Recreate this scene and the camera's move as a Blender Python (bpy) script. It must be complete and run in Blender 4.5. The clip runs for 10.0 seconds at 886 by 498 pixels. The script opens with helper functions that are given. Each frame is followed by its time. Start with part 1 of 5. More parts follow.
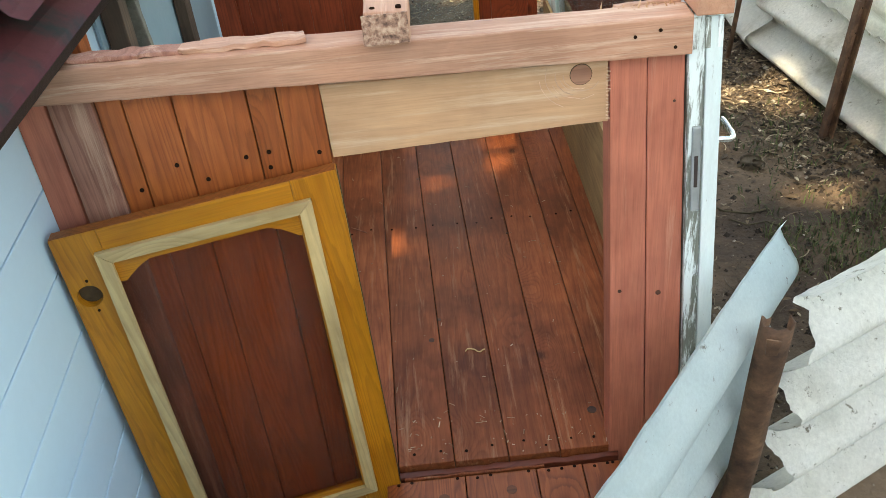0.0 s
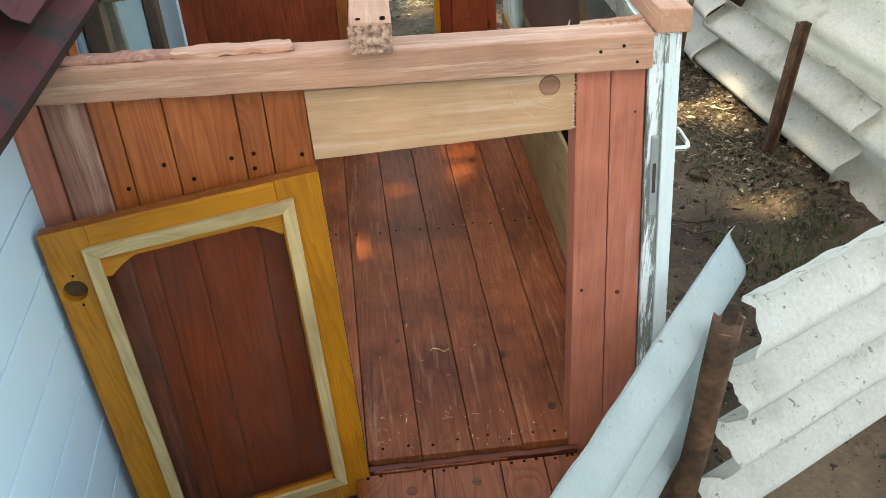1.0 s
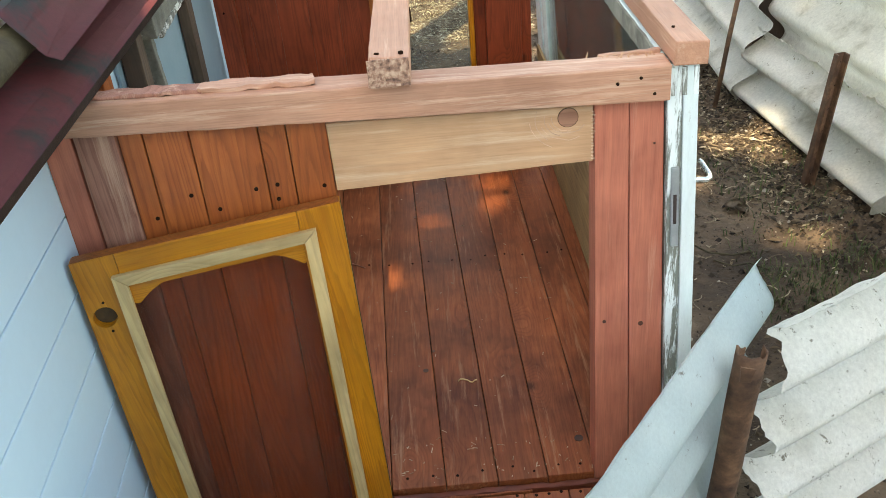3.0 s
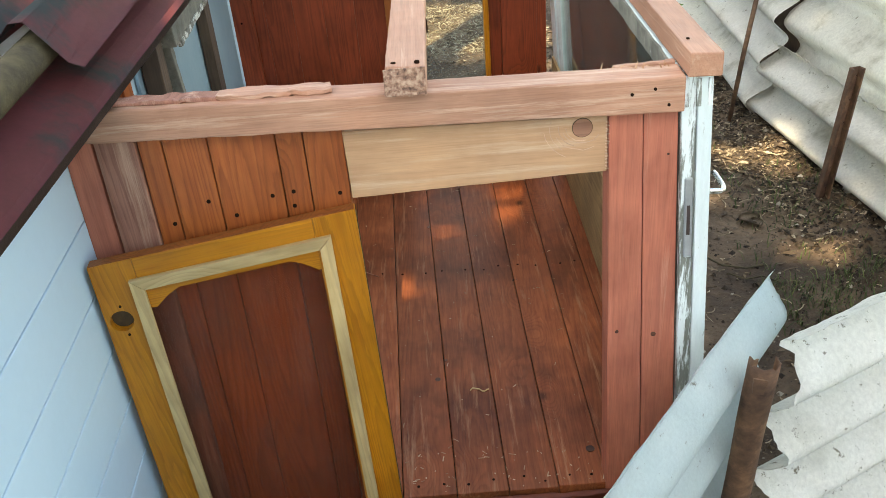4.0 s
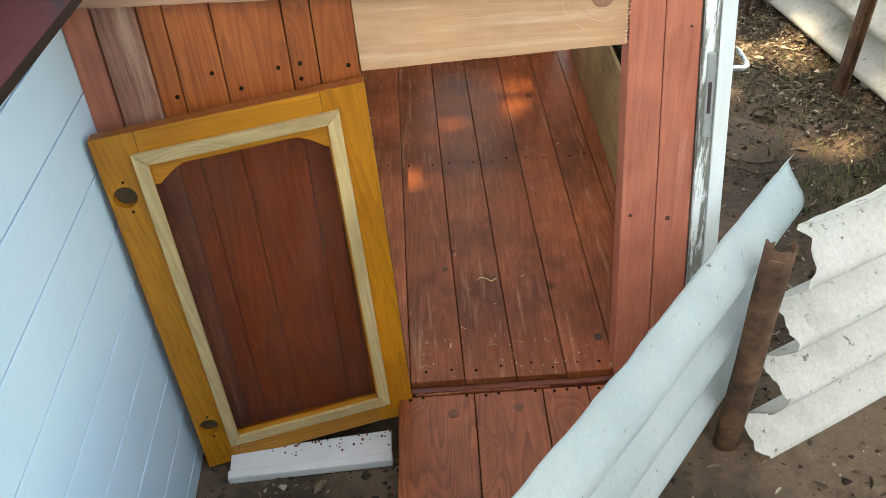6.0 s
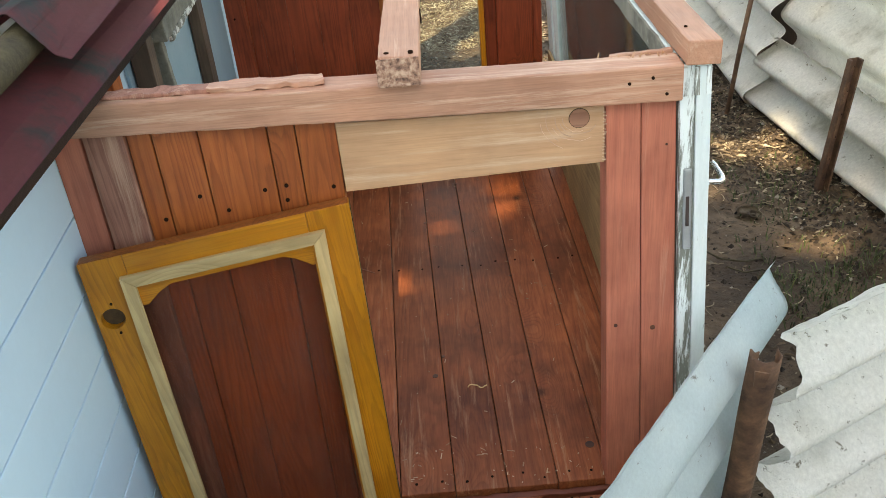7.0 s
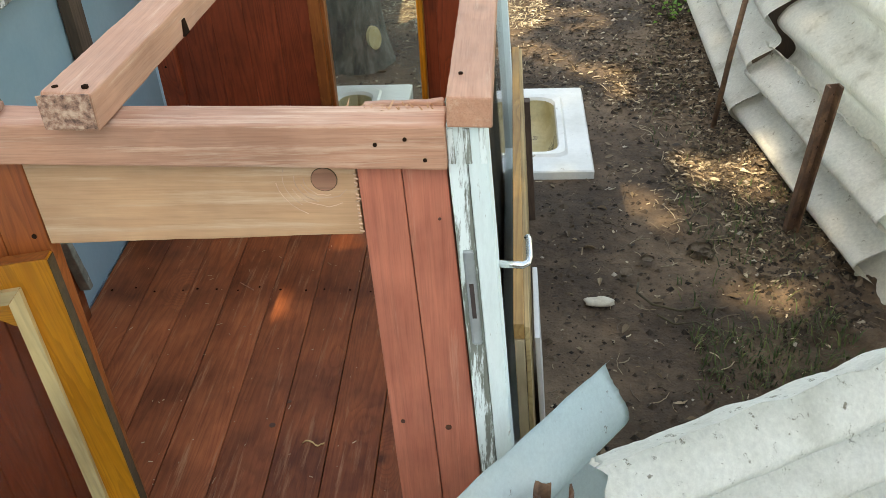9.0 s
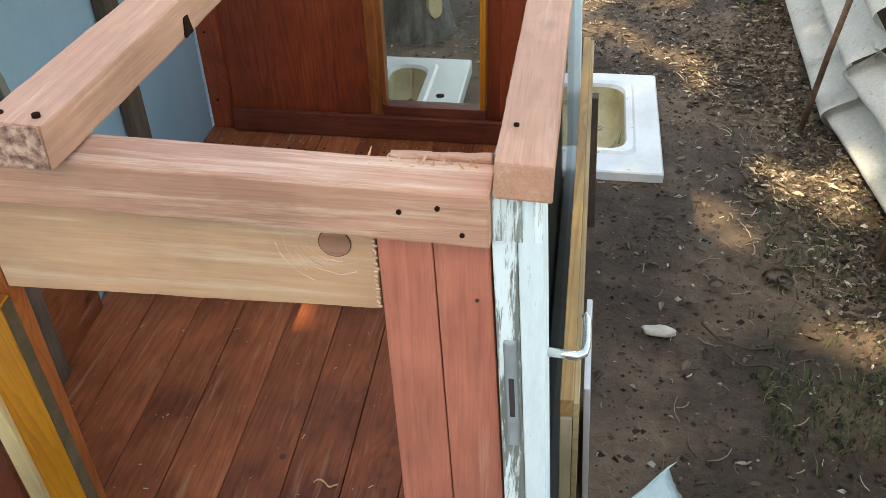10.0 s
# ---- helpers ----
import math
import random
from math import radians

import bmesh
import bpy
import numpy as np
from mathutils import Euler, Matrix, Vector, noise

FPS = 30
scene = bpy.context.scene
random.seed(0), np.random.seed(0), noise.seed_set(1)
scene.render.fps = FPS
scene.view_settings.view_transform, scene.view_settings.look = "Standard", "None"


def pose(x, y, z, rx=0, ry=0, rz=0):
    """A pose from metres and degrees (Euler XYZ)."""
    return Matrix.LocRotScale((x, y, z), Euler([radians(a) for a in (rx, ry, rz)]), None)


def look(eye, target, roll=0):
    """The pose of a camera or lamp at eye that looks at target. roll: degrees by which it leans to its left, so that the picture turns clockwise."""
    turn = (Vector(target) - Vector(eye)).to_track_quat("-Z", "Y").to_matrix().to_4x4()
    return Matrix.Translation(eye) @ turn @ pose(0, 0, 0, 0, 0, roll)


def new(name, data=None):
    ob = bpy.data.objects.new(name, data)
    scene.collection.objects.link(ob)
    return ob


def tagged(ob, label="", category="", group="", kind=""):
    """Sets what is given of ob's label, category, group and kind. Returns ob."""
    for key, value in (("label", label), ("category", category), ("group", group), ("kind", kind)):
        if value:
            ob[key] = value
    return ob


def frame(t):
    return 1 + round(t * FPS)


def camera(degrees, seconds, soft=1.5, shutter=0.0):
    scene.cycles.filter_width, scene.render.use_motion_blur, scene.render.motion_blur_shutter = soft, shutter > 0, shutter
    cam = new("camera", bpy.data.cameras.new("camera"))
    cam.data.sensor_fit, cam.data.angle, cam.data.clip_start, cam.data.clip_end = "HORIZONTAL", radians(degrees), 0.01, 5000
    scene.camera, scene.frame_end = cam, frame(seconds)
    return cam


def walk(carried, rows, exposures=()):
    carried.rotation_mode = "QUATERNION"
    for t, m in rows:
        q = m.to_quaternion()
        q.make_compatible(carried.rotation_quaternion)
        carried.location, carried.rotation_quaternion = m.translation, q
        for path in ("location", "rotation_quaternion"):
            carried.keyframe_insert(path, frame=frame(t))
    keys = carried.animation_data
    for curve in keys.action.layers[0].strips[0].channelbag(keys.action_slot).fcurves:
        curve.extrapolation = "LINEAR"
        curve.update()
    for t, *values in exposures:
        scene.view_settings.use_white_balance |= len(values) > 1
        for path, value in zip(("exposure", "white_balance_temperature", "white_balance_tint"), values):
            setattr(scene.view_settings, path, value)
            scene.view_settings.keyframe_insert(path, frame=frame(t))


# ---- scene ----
cam = camera(53.6, 10.0, soft=0.5)
PATH = [
    (0, (-0.228, -1.036, 1.304), (-0.239, 0.598, 0.152), -6.3),
    (0.5, (-0.297, -1.063, 1.303), (-0.163, 0.554, 0.133), -4.4),
    (1, (-0.27, -1.1, 1.33), (-0.158, 0.542, 0.193), -3.4),
    (1.5, (-0.213, -1.099, 1.334), (-0.146, 0.564, 0.225), -4.6),
    (2, (-0.217, -1.106, 1.337), (-0.19, 0.576, 0.254), -5.7),
    (2.5, (-0.228, -1.11, 1.332), (-0.207, 0.573, 0.252), -5.3),
    (4, (-0.232, -1.126, 1.332), (-0.249, 0.58, 0.288), -4.9),
    (4.5, (-0.247, -1.116, 1.304), (-0.277, 0.574, 0.235), -4.8),
    (5, (-0.258, -1.12, 1.264), (-0.296, 0.475, 0.058), -4.2),
    (5.2, (-0.256, -1.126, 1.256), (-0.297, 0.45, 0.026), -4.3),
    (6.3, (-0.244, -1.122, 1.29), (-0.27, 0.493, 0.11), -5.0),
    (6.5, (-0.237, -1.117, 1.299), (-0.257, 0.525, 0.157), -5.1),
    (7, (-0.23, -1.113, 1.316), (-0.242, 0.59, 0.269), -5.3),
    (7.5, (-0.118, -1.111, 1.319), (-0.131, 0.621, 0.32), -6.2),
    (7.8, (-0.020, -1.104, 1.311), (-0.104, 0.633, 0.322), -6.2),
    (8, (0.014, -1.076, 1.302), (-0.095, 0.649, 0.297), -6.4),
    (8.3, (0.051, -1.008, 1.295), (-0.105, 0.697, 0.262), -6.7),
    (8.5, (0.068, -0.944, 1.285), (-0.096, 0.736, 0.213), -6.1),
    (8.8, (0.122, -0.868, 1.294), (-0.039, 0.793, 0.192), -4.4),
    (9, (0.169, -0.818, 1.281), (0.008, 0.836, 0.169), -3.4),
    (9.2, (0.211, -0.750, 1.260), (0.040, 0.880, 0.114), -2.4),
    (9.5, (0.244, -0.698, 1.279), (0.006, 0.896, 0.094), -1.6),
    (9.6, (0.236, -0.691, 1.292), (-0.009, 0.896, 0.099), -2.6),
    (10, (0.16, -0.583, 1.265), (-0.114, 0.997, 0.071), -1.7),
]
walk(cam, [(t, look(eye, target, roll)) for t, eye, target, roll in PATH], exposures=((0.0, 2.58, 10300, 5), (4.3, 2.63, 10400, 7), (5.2, 2.76, 11300, 11), (6.4, 2.62, 11000, 8), (7.5, 2.38, 10600, 8), (9.3, 2.38, 10400, 5), (10.0, 2.45, 9600, 7)))

# ---- world, sun, exposure ----
SUN_EL, SUN_AZ = 60.0, 218.0        # degrees above the ground, and from +y towards +x
world = bpy.data.worlds.new("sky_world")
scene.world = world
world.use_nodes = True
wn = world.node_tree
sky = wn.nodes.new("ShaderNodeTexSky")
sky.sky_type, sky.sun_disc = "NISHITA", False
sky.sun_elevation, sky.sun_rotation = radians(SUN_EL), radians(SUN_AZ)
wn.links.new(sky.outputs[0], wn.nodes["Background"].inputs[0])
wn.nodes["Background"].inputs[1].default_value = 0.15
sun_dir = Vector((math.sin(radians(SUN_AZ)) * math.cos(radians(SUN_EL)), math.cos(radians(SUN_AZ)) * math.cos(radians(SUN_EL)), math.sin(radians(SUN_EL))))
sun = new("sun", bpy.data.lights.new("sun", "SUN"))
sun.data.energy, sun.data.angle, sun.data.color = 2.2, radians(0.45), (1.0, 0.955, 0.89)
sun.matrix_world = look(sun_dir * 20, (0, 0, 0))


# ---- materials ----
def nodes_of(name):
    m = bpy.data.materials.new(name)
    m.use_nodes = True
    return m, m.node_tree.nodes, m.node_tree.links, m.node_tree.nodes["Principled BSDF"]


def node(n, kind, **values):
    made = n.new(kind)
    for k, v in values.items():
        made.inputs[k.replace("_", " ")].default_value = v
    return made


def ramp(n, stops):
    r = n.new("ShaderNodeValToRGB")
    el = r.color_ramp.elements
    while len(el) < len(stops):
        el.new(0.5)
    for e, (p, c) in zip(el, stops):
        e.position, e.color = p, (*c, 1)
    return r


def blend(n, l, fac, a, b, mode="MIX"):
    x = n.new("ShaderNodeMix")
    x.data_type, x.blend_type = "RGBA", mode
    for sock, v in ((x.inputs[0], fac), (x.inputs[6], a), (x.inputs[7], b)):
        if hasattr(v, "is_linked"):
            l.new(v, sock)
        else:
            sock.default_value = v if not isinstance(v, tuple) else (*v, 1)
    return x.outputs[2]


def wood(name, light, dark, axis, rough=0.55, worn=None, wear=0.0, knots=0.5, ring=16.0, vary=0.25, gloss=0.4, rings=0.45, fibre=0.13, blots=0.7, arch=0.045):
    """Sawn or stained boards: grain along an axis of the object, growth rings, knots, blotches and wear."""
    m, n, l, b = nodes_of(name)
    tc, oi = n.new("ShaderNodeTexCoord"), n.new("ShaderNodeObjectInfo")
    off = node(n, "ShaderNodeVectorMath")
    off.operation = "MULTIPLY_ADD"
    l.new(oi.outputs["Random"], off.inputs[0])
    off.inputs[1].default_value = (31.0, 17.0, 47.0)
    l.new(tc.outputs["Object"], off.inputs[2])
    mp = n.new("ShaderNodeMapping")
    s = [1.0, 1.0, 1.0]
    s["XYZ".index(axis)] = 0.11
    mp.inputs["Scale"].default_value = s
    l.new(off.outputs[0], mp.inputs[0])
    grain = node(n, "ShaderNodeTexNoise", Scale=110.0, Detail=6.0, Roughness=0.6)
    l.new(mp.outputs[0], grain.inputs["Vector"])
    warp = node(n, "ShaderNodeTexNoise", Scale=11.0, Detail=1.0)
    mw = n.new("ShaderNodeMapping")
    sw = [1.0, 1.0, 1.0]
    sw["XYZ".index(axis)] = arch
    mw.inputs["Scale"].default_value = sw
    l.new(off.outputs[0], mw.inputs[0])
    l.new(mw.outputs[0], warp.inputs["Vector"])
    vor = node(n, "ShaderNodeTexVoronoi", Scale=4.2)
    mk = n.new("ShaderNodeMapping")
    k = [1.3, 1.3, 1.3]
    k["XYZ".index(axis)] = 0.9
    mk.inputs["Scale"].default_value = k
    l.new(off.outputs[0], mk.inputs[0])
    l.new(mk.outputs[0], vor.inputs["Vector"])
    swing = node(n, "ShaderNodeMapRange")
    swing.interpolation_type = "SMOOTHSTEP"
    swing.inputs[1].default_value, swing.inputs[2].default_value = 0.0, 0.34
    swing.inputs[3].default_value, swing.inputs[4].default_value = 0.35 * knots, 0.0
    l.new(vor.outputs["Distance"], swing.inputs[0])
    mul = n.new("ShaderNodeMath")
    mul.operation = "ADD"
    l.new(warp.outputs[0], mul.inputs[0])
    l.new(swing.outputs[0], mul.inputs[1])
    waver = n.new("ShaderNodeMath")
    waver.operation = "MULTIPLY_ADD"
    waver.inputs[1].default_value = 0.035
    l.new(grain.outputs[0], waver.inputs[0])
    l.new(mul.outputs[0], waver.inputs[2])
    sn = n.new("ShaderNodeMath")
    sn.operation = "MULTIPLY"
    sn.inputs[1].default_value = ring
    l.new(waver.outputs[0], sn.inputs[0])
    saw = n.new("ShaderNodeMath")
    saw.operation = "FRACT"
    l.new(sn.outputs[0], saw.inputs[0])
    kr = ramp(n, ((0.025, (1, 1, 1)), (0.075, (0, 0, 0))))
    l.new(vor.outputs["Distance"], kr.inputs[0])
    blot = node(n, "ShaderNodeTexNoise", Scale=6.0, Detail=4.0, Roughness=0.6)
    l.new(off.outputs[0], blot.inputs["Vector"])
    mid = tuple((p + q) / 2 for p, q in zip(light, dark))
    gr = ramp(n, ((0.25, dark), (0.5, mid), (0.78, light)))
    l.new(grain.outputs[0], gr.inputs[0])
    rr = ramp(n, ((0.0, (1.06, 1.06, 1.06)), (0.45, (1.0, 0.99, 0.98)), (0.86, (0.52, 0.48, 0.46)), (1.0, (0.98, 0.97, 0.96))))
    l.new(saw.outputs[0], rr.inputs[0])
    c = blend(n, l, rings, gr.outputs[0], rr.outputs[0], "MULTIPLY")
    mf = n.new("ShaderNodeMapping")
    sf = [1.0, 1.0, 1.0]
    sf["XYZ".index(axis)] = 0.025
    mf.inputs["Scale"].default_value = sf
    l.new(off.outputs[0], mf.inputs[0])
    fib = node(n, "ShaderNodeTexNoise", Scale=520.0, Detail=3.0, Roughness=0.6)
    l.new(mf.outputs[0], fib.inputs["Vector"])
    ff = ramp(n, ((0.33, (0.55, 0.52, 0.5)), (0.5, (1, 1, 1)), (0.7, (1.22, 1.2, 1.18))))
    l.new(fib.outputs[0], ff.inputs[0])
    c = blend(n, l, fibre, c, ff.outputs[0], "MULTIPLY")
    br = ramp(n, ((0.3, (0.55, 0.52, 0.52)), (0.5, (0.95, 0.94, 0.94)), (0.7, (1.3, 1.28, 1.25))))
    l.new(blot.outputs[0], br.inputs[0])
    c = blend(n, l, blots, c, br.outputs[0], "MULTIPLY")
    patch = node(n, "ShaderNodeTexNoise", Scale=2.3, Detail=3.0, Roughness=0.55)
    l.new(tc.outputs["Object"], patch.inputs["Vector"])
    pr = ramp(n, ((0.34, (0.74, 0.70, 0.68)), (0.52, (1, 1, 1)), (0.68, (1.16, 1.14, 1.12))))
    l.new(patch.outputs[0], pr.inputs[0])
    c = blend(n, l, min(1.0, blots * 1.2), c, pr.outputs[0], "MULTIPLY")
    kf = n.new("ShaderNodeMath")
    kf.operation = "MULTIPLY"
    kf.inputs[1].default_value = knots
    l.new(kr.outputs[0], kf.inputs[0])
    c = blend(n, l, kf.outputs[0], c, tuple(v * 0.25 for v in dark))
    if worn:
        wm = node(n, "ShaderNodeTexNoise", Scale=60.0, Detail=7.0, Roughness=0.72)
        l.new(mw.outputs[0], wm.inputs["Vector"])
        wr = ramp(n, ((0.62 - 0.4 * wear, (0, 0, 0)), (0.78 - 0.4 * wear, (1, 1, 1))))
        l.new(wm.outputs[0], wr.inputs[0])
        c = blend(n, l, wr.outputs[0], c, worn)
    hsv = n.new("ShaderNodeHueSaturation")
    mr = n.new("ShaderNodeMapRange")
    mr.inputs[3].default_value, mr.inputs[4].default_value = 1 - vary, 1 + vary
    l.new(oi.outputs["Random"], mr.inputs[0])
    l.new(mr.outputs[0], hsv.inputs["Value"])
    l.new(c, hsv.inputs["Color"])
    l.new(hsv.outputs[0], b.inputs["Base Color"])
    ro = n.new("ShaderNodeMapRange")
    ro.inputs[3].default_value, ro.inputs[4].default_value = rough - 0.12, rough + 0.15
    l.new(blot.outputs[0], ro.inputs[0])
    l.new(ro.outputs[0], b.inputs["Roughness"])
    b.inputs["Specular IOR Level"].default_value = gloss
    bump = node(n, "ShaderNodeBump", Strength=0.3, Distance=0.0014)
    l.new(grain.outputs[0], bump.inputs["Height"])
    l.new(bump.outputs[0], b.inputs["Normal"])
    return m


def rough_stuff(name, stops, scale=12.0, fine=90.0, rough=0.85, bump=0.4, depth=0.002, metal=0.0, spots=None, spot_at=0.68, vary=0.0, spot_scale=26.0, mott=0.5, streak=1.0):
    """Mottled surfaces: two scales of noise, speckles, relief."""
    m, n, l, b = nodes_of(name)
    tc = n.new("ShaderNodeTexCoord")
    oi = n.new("ShaderNodeObjectInfo")
    off = node(n, "ShaderNodeVectorMath")
    off.operation = "MULTIPLY_ADD"
    l.new(oi.outputs["Random"], off.inputs[0])
    off.inputs[1].default_value = (13.0, 29.0, 7.0)
    l.new(tc.outputs["Object"], off.inputs[2])
    if streak != 1.0:
        mp = n.new("ShaderNodeMapping")
        mp.inputs["Scale"].default_value = (1, 1, streak)
        l.new(off.outputs[0], mp.inputs[0])
        off = mp
    a = node(n, "ShaderNodeTexNoise", Scale=scale, Detail=6.0, Roughness=0.62)
    f = node(n, "ShaderNodeTexNoise", Scale=fine, Detail=5.0, Roughness=0.7)
    for t in (a, f):
        l.new(off.outputs[0], t.inputs["Vector"])
    r = ramp(n, stops)
    l.new(a.outputs[0], r.inputs[0])
    fr = ramp(n, ((0.3, (0.72, 0.72, 0.72)), (0.7, (1.2, 1.2, 1.2))))
    l.new(f.outputs[0], fr.inputs[0])
    c = blend(n, l, mott, r.outputs[0], fr.outputs[0], "MULTIPLY")
    if spots:
        s = node(n, "ShaderNodeTexNoise", Scale=spot_scale, Detail=7.0, Roughness=0.75)
        l.new(off.outputs[0], s.inputs["Vector"])
        sr = ramp(n, ((spot_at, (0, 0, 0)), (spot_at + 0.06, (1, 1, 1))))
        l.new(s.outputs[0], sr.inputs[0])
        c = blend(n, l, sr.outputs[0], c, spots)
    l.new(c, b.inputs["Base Color"])
    b.inputs["Roughness"].default_value, b.inputs["Metallic"].default_value = rough, metal
    bp = node(n, "ShaderNodeBump", Strength=bump, Distance=depth)
    l.new(f.outputs[0], bp.inputs["Height"])
    l.new(bp.outputs[0], b.inputs["Normal"])
    return m


def island_stuff(name, stops, rough=0.8):
    m, n, l, b = nodes_of(name)
    g = n.new("ShaderNodeNewGeometry")
    r = ramp(n, stops)
    l.new(g.outputs["Random Per Island"], r.inputs[0])
    l.new(r.outputs[0], b.inputs["Base Color"])
    b.inputs["Roughness"].default_value = rough
    return m


def glass(name, tint, dirt, gloss=0.05, ior=1.12):
    m, n, l, b = nodes_of(name)
    n.remove(b)
    out = n["Material Output"]
    tr, gl, df = n.new("ShaderNodeBsdfTransparent"), n.new("ShaderNodeBsdfGlossy"), n.new("ShaderNodeBsdfDiffuse")
    tr.inputs[0].default_value = (*tint, 1)
    gl.inputs["Roughness"].default_value = gloss
    df.inputs[0].default_value = (0.45, 0.44, 0.4, 1)
    fr = node(n, "ShaderNodeFresnel", IOR=ior)
    m1, m2 = n.new("ShaderNodeMixShader"), n.new("ShaderNodeMixShader")
    l.new(fr.outputs[0], m1.inputs[0])
    l.new(tr.outputs[0], m1.inputs[1])
    l.new(gl.outputs[0], m1.inputs[2])
    tc = n.new("ShaderNodeTexCoord")
    mp = n.new("ShaderNodeMapping")
    mp.inputs["Scale"].default_value = (1, 1, 0.22)
    l.new(tc.outputs["Object"], mp.inputs[0])
    no = node(n, "ShaderNodeTexNoise", Scale=26.0, Detail=8.0, Roughness=0.72)
    l.new(mp.outputs[0], no.inputs["Vector"])
    r = ramp(n, ((0.42, (dirt * 0.25,) * 3), (0.75, (dirt,) * 3)))
    l.new(no.outputs[0], r.inputs[0])
    l.new(r.outputs[0], m2.inputs[0])
    l.new(m1.outputs[0], m2.inputs[1])
    l.new(df.outputs[0], m2.inputs[2])
    l.new(m2.outputs[0], out.inputs[0])
    return m


PINK_L, PINK_D, PINK_W = (0.50, 0.262, 0.172), (0.41, 0.192, 0.120), (0.60, 0.40, 0.285)
pink_x = wood("pink_stained_timber", PINK_L, PINK_D, "X", 0.6, PINK_W, 0.24, vary=0.05, blots=0.4, fibre=0.34, rings=0.14, ring=16, knots=0.25)
pink_y = wood("pink_stained_beam", PINK_L, PINK_D, "Y", 0.6, PINK_W, 0.16, vary=0.05, blots=0.4, fibre=0.28, rings=0.14, ring=14, knots=0.3)
pink_z = wood("pink_stained_board", (0.57, 0.190, 0.120), (0.44, 0.125, 0.076), "Z", 0.58, (0.60, 0.28, 0.195), 0.08, vary=0.05, knots=0.5, blots=0.55, fibre=0.3, ring=18, rings=0.2)
worn_z = wood("worn_pink_board", (0.43, 0.195, 0.135), (0.28, 0.110, 0.074), "Z", 0.7, (0.52, 0.30, 0.21), 0.25, vary=0.05, fibre=0.4)
orange_z = wood("orange_varnished_board", (0.44, 0.122, 0.034), (0.31, 0.070, 0.019), "Z", 0.42, vary=0.14, ring=30, rings=0.5, arch=0.07, blots=0.5, fibre=0.25)
floor_y = wood("red_brown_floor_board", (0.355, 0.107, 0.043), (0.21, 0.053, 0.022), "Y", 0.40, (0.40, 0.19, 0.105), 0.14, vary=0.16, knots=0.9, gloss=0.18, ring=22, rings=0.36, blots=1.0, arch=0.06, fibre=0.3)
porch_y = wood("orange_brown_porch_board", (0.42, 0.118, 0.038), (0.24, 0.056, 0.018), "Y", 0.42, vary=0.1, knots=0.9, ring=30, rings=0.7, arch=0.1, fibre=0.25)
red_z = wood("deep_red_wall_board", (0.35, 0.068, 0.026), (0.21, 0.036, 0.015), "Z", 0.4, vary=0.15, knots=0.7, ring=26, rings=0.55, fibre=0.25)
red_x = wood("deep_red_trim", (0.235, 0.06, 0.032), (0.13, 0.03, 0.017), "X", 0.45, vary=0.1)
umber_z = wood("orange_brown_frame_timber", (0.36, 0.115, 0.030), (0.22, 0.060, 0.014), "Z", 0.42, vary=0.08, ring=26)
tan_x = wood("bare_tan_lintel", (0.60, 0.350, 0.200), (0.50, 0.268, 0.145), "X", 0.6, (0.63, 0.42, 0.28), 0.22, vary=0.04, knots=0.25, blots=0.5, ring=12, rings=0.1, fibre=0.18)
yellow_z = wood("yellow_varnished_stile", (0.60, 0.235, 0.020), (0.46, 0.150, 0.010), "Z", 0.33, vary=0.05, knots=0.05, ring=44, blots=0.4, rings=0.42, arch=0.018, fibre=0.25)
yellow_x = wood("yellow_varnished_rail", (0.60, 0.235, 0.020), (0.46, 0.150, 0.010), "X", 0.33, vary=0.05, knots=0.05, ring=44, blots=0.4, rings=0.42, arch=0.018, fibre=0.25)
bead_z = wood("cream_pine_bead", (0.66, 0.48, 0.24), (0.50, 0.32, 0.14), "Z", 0.55, vary=0.08, knots=1.0, ring=20, rings=0.3, blots=0.5)
bead_x = wood("cream_pine_bead_across", (0.66, 0.48, 0.24), (0.50, 0.32, 0.14), "X", 0.55, vary=0.08, knots=1.0, ring=20, rings=0.3, blots=0.5)
grey_z = wood("weathered_grey_brown_stud", (0.16, 0.105, 0.07), (0.075, 0.05, 0.035), "Z", 0.8, vary=0.12)
hard_y = wood("tan_hardboard", (0.42, 0.29, 0.14), (0.35, 0.235, 0.11), "Y", 0.7, (0.46, 0.36, 0.2), 0.08, vary=0.05, knots=0.0)
edge_y = wood("orange_pine_edge", (0.52, 0.29, 0.10), (0.36, 0.18, 0.055), "Y", 0.6, vary=0.05)
pale_edge = wood("pale_pine_edge", (0.56, 0.42, 0.26), (0.42, 0.30, 0.17), "Z", 0.6, vary=0.05, rings=0.3)
dark_z = wood("dark_wet_stake_and_gap_board", (0.10, 0.06, 0.04), (0.05, 0.03, 0.02), "Z", 0.75, vary=0.1)
peeling = rough_stuff("peeling_pale_blue_paint", ((0.3, (0.58, 0.69, 0.68)), (0.7, (0.74, 0.81, 0.79))), 9, 120, 0.5, 0.5, 0.0015, spots=(0.30, 0.30, 0.26), spot_at=0.62, spot_scale=60, mott=0.3, streak=0.2)
bare_grey = rough_stuff("bare_grey_sash_wood", ((0.3, (0.16, 0.17, 0.14)), (0.7, (0.30, 0.31, 0.27))), 14, 110, 0.7, 0.5, 0.001, spots=(0.72, 0.79, 0.77), spot_at=0.49, spot_scale=60, streak=0.10)
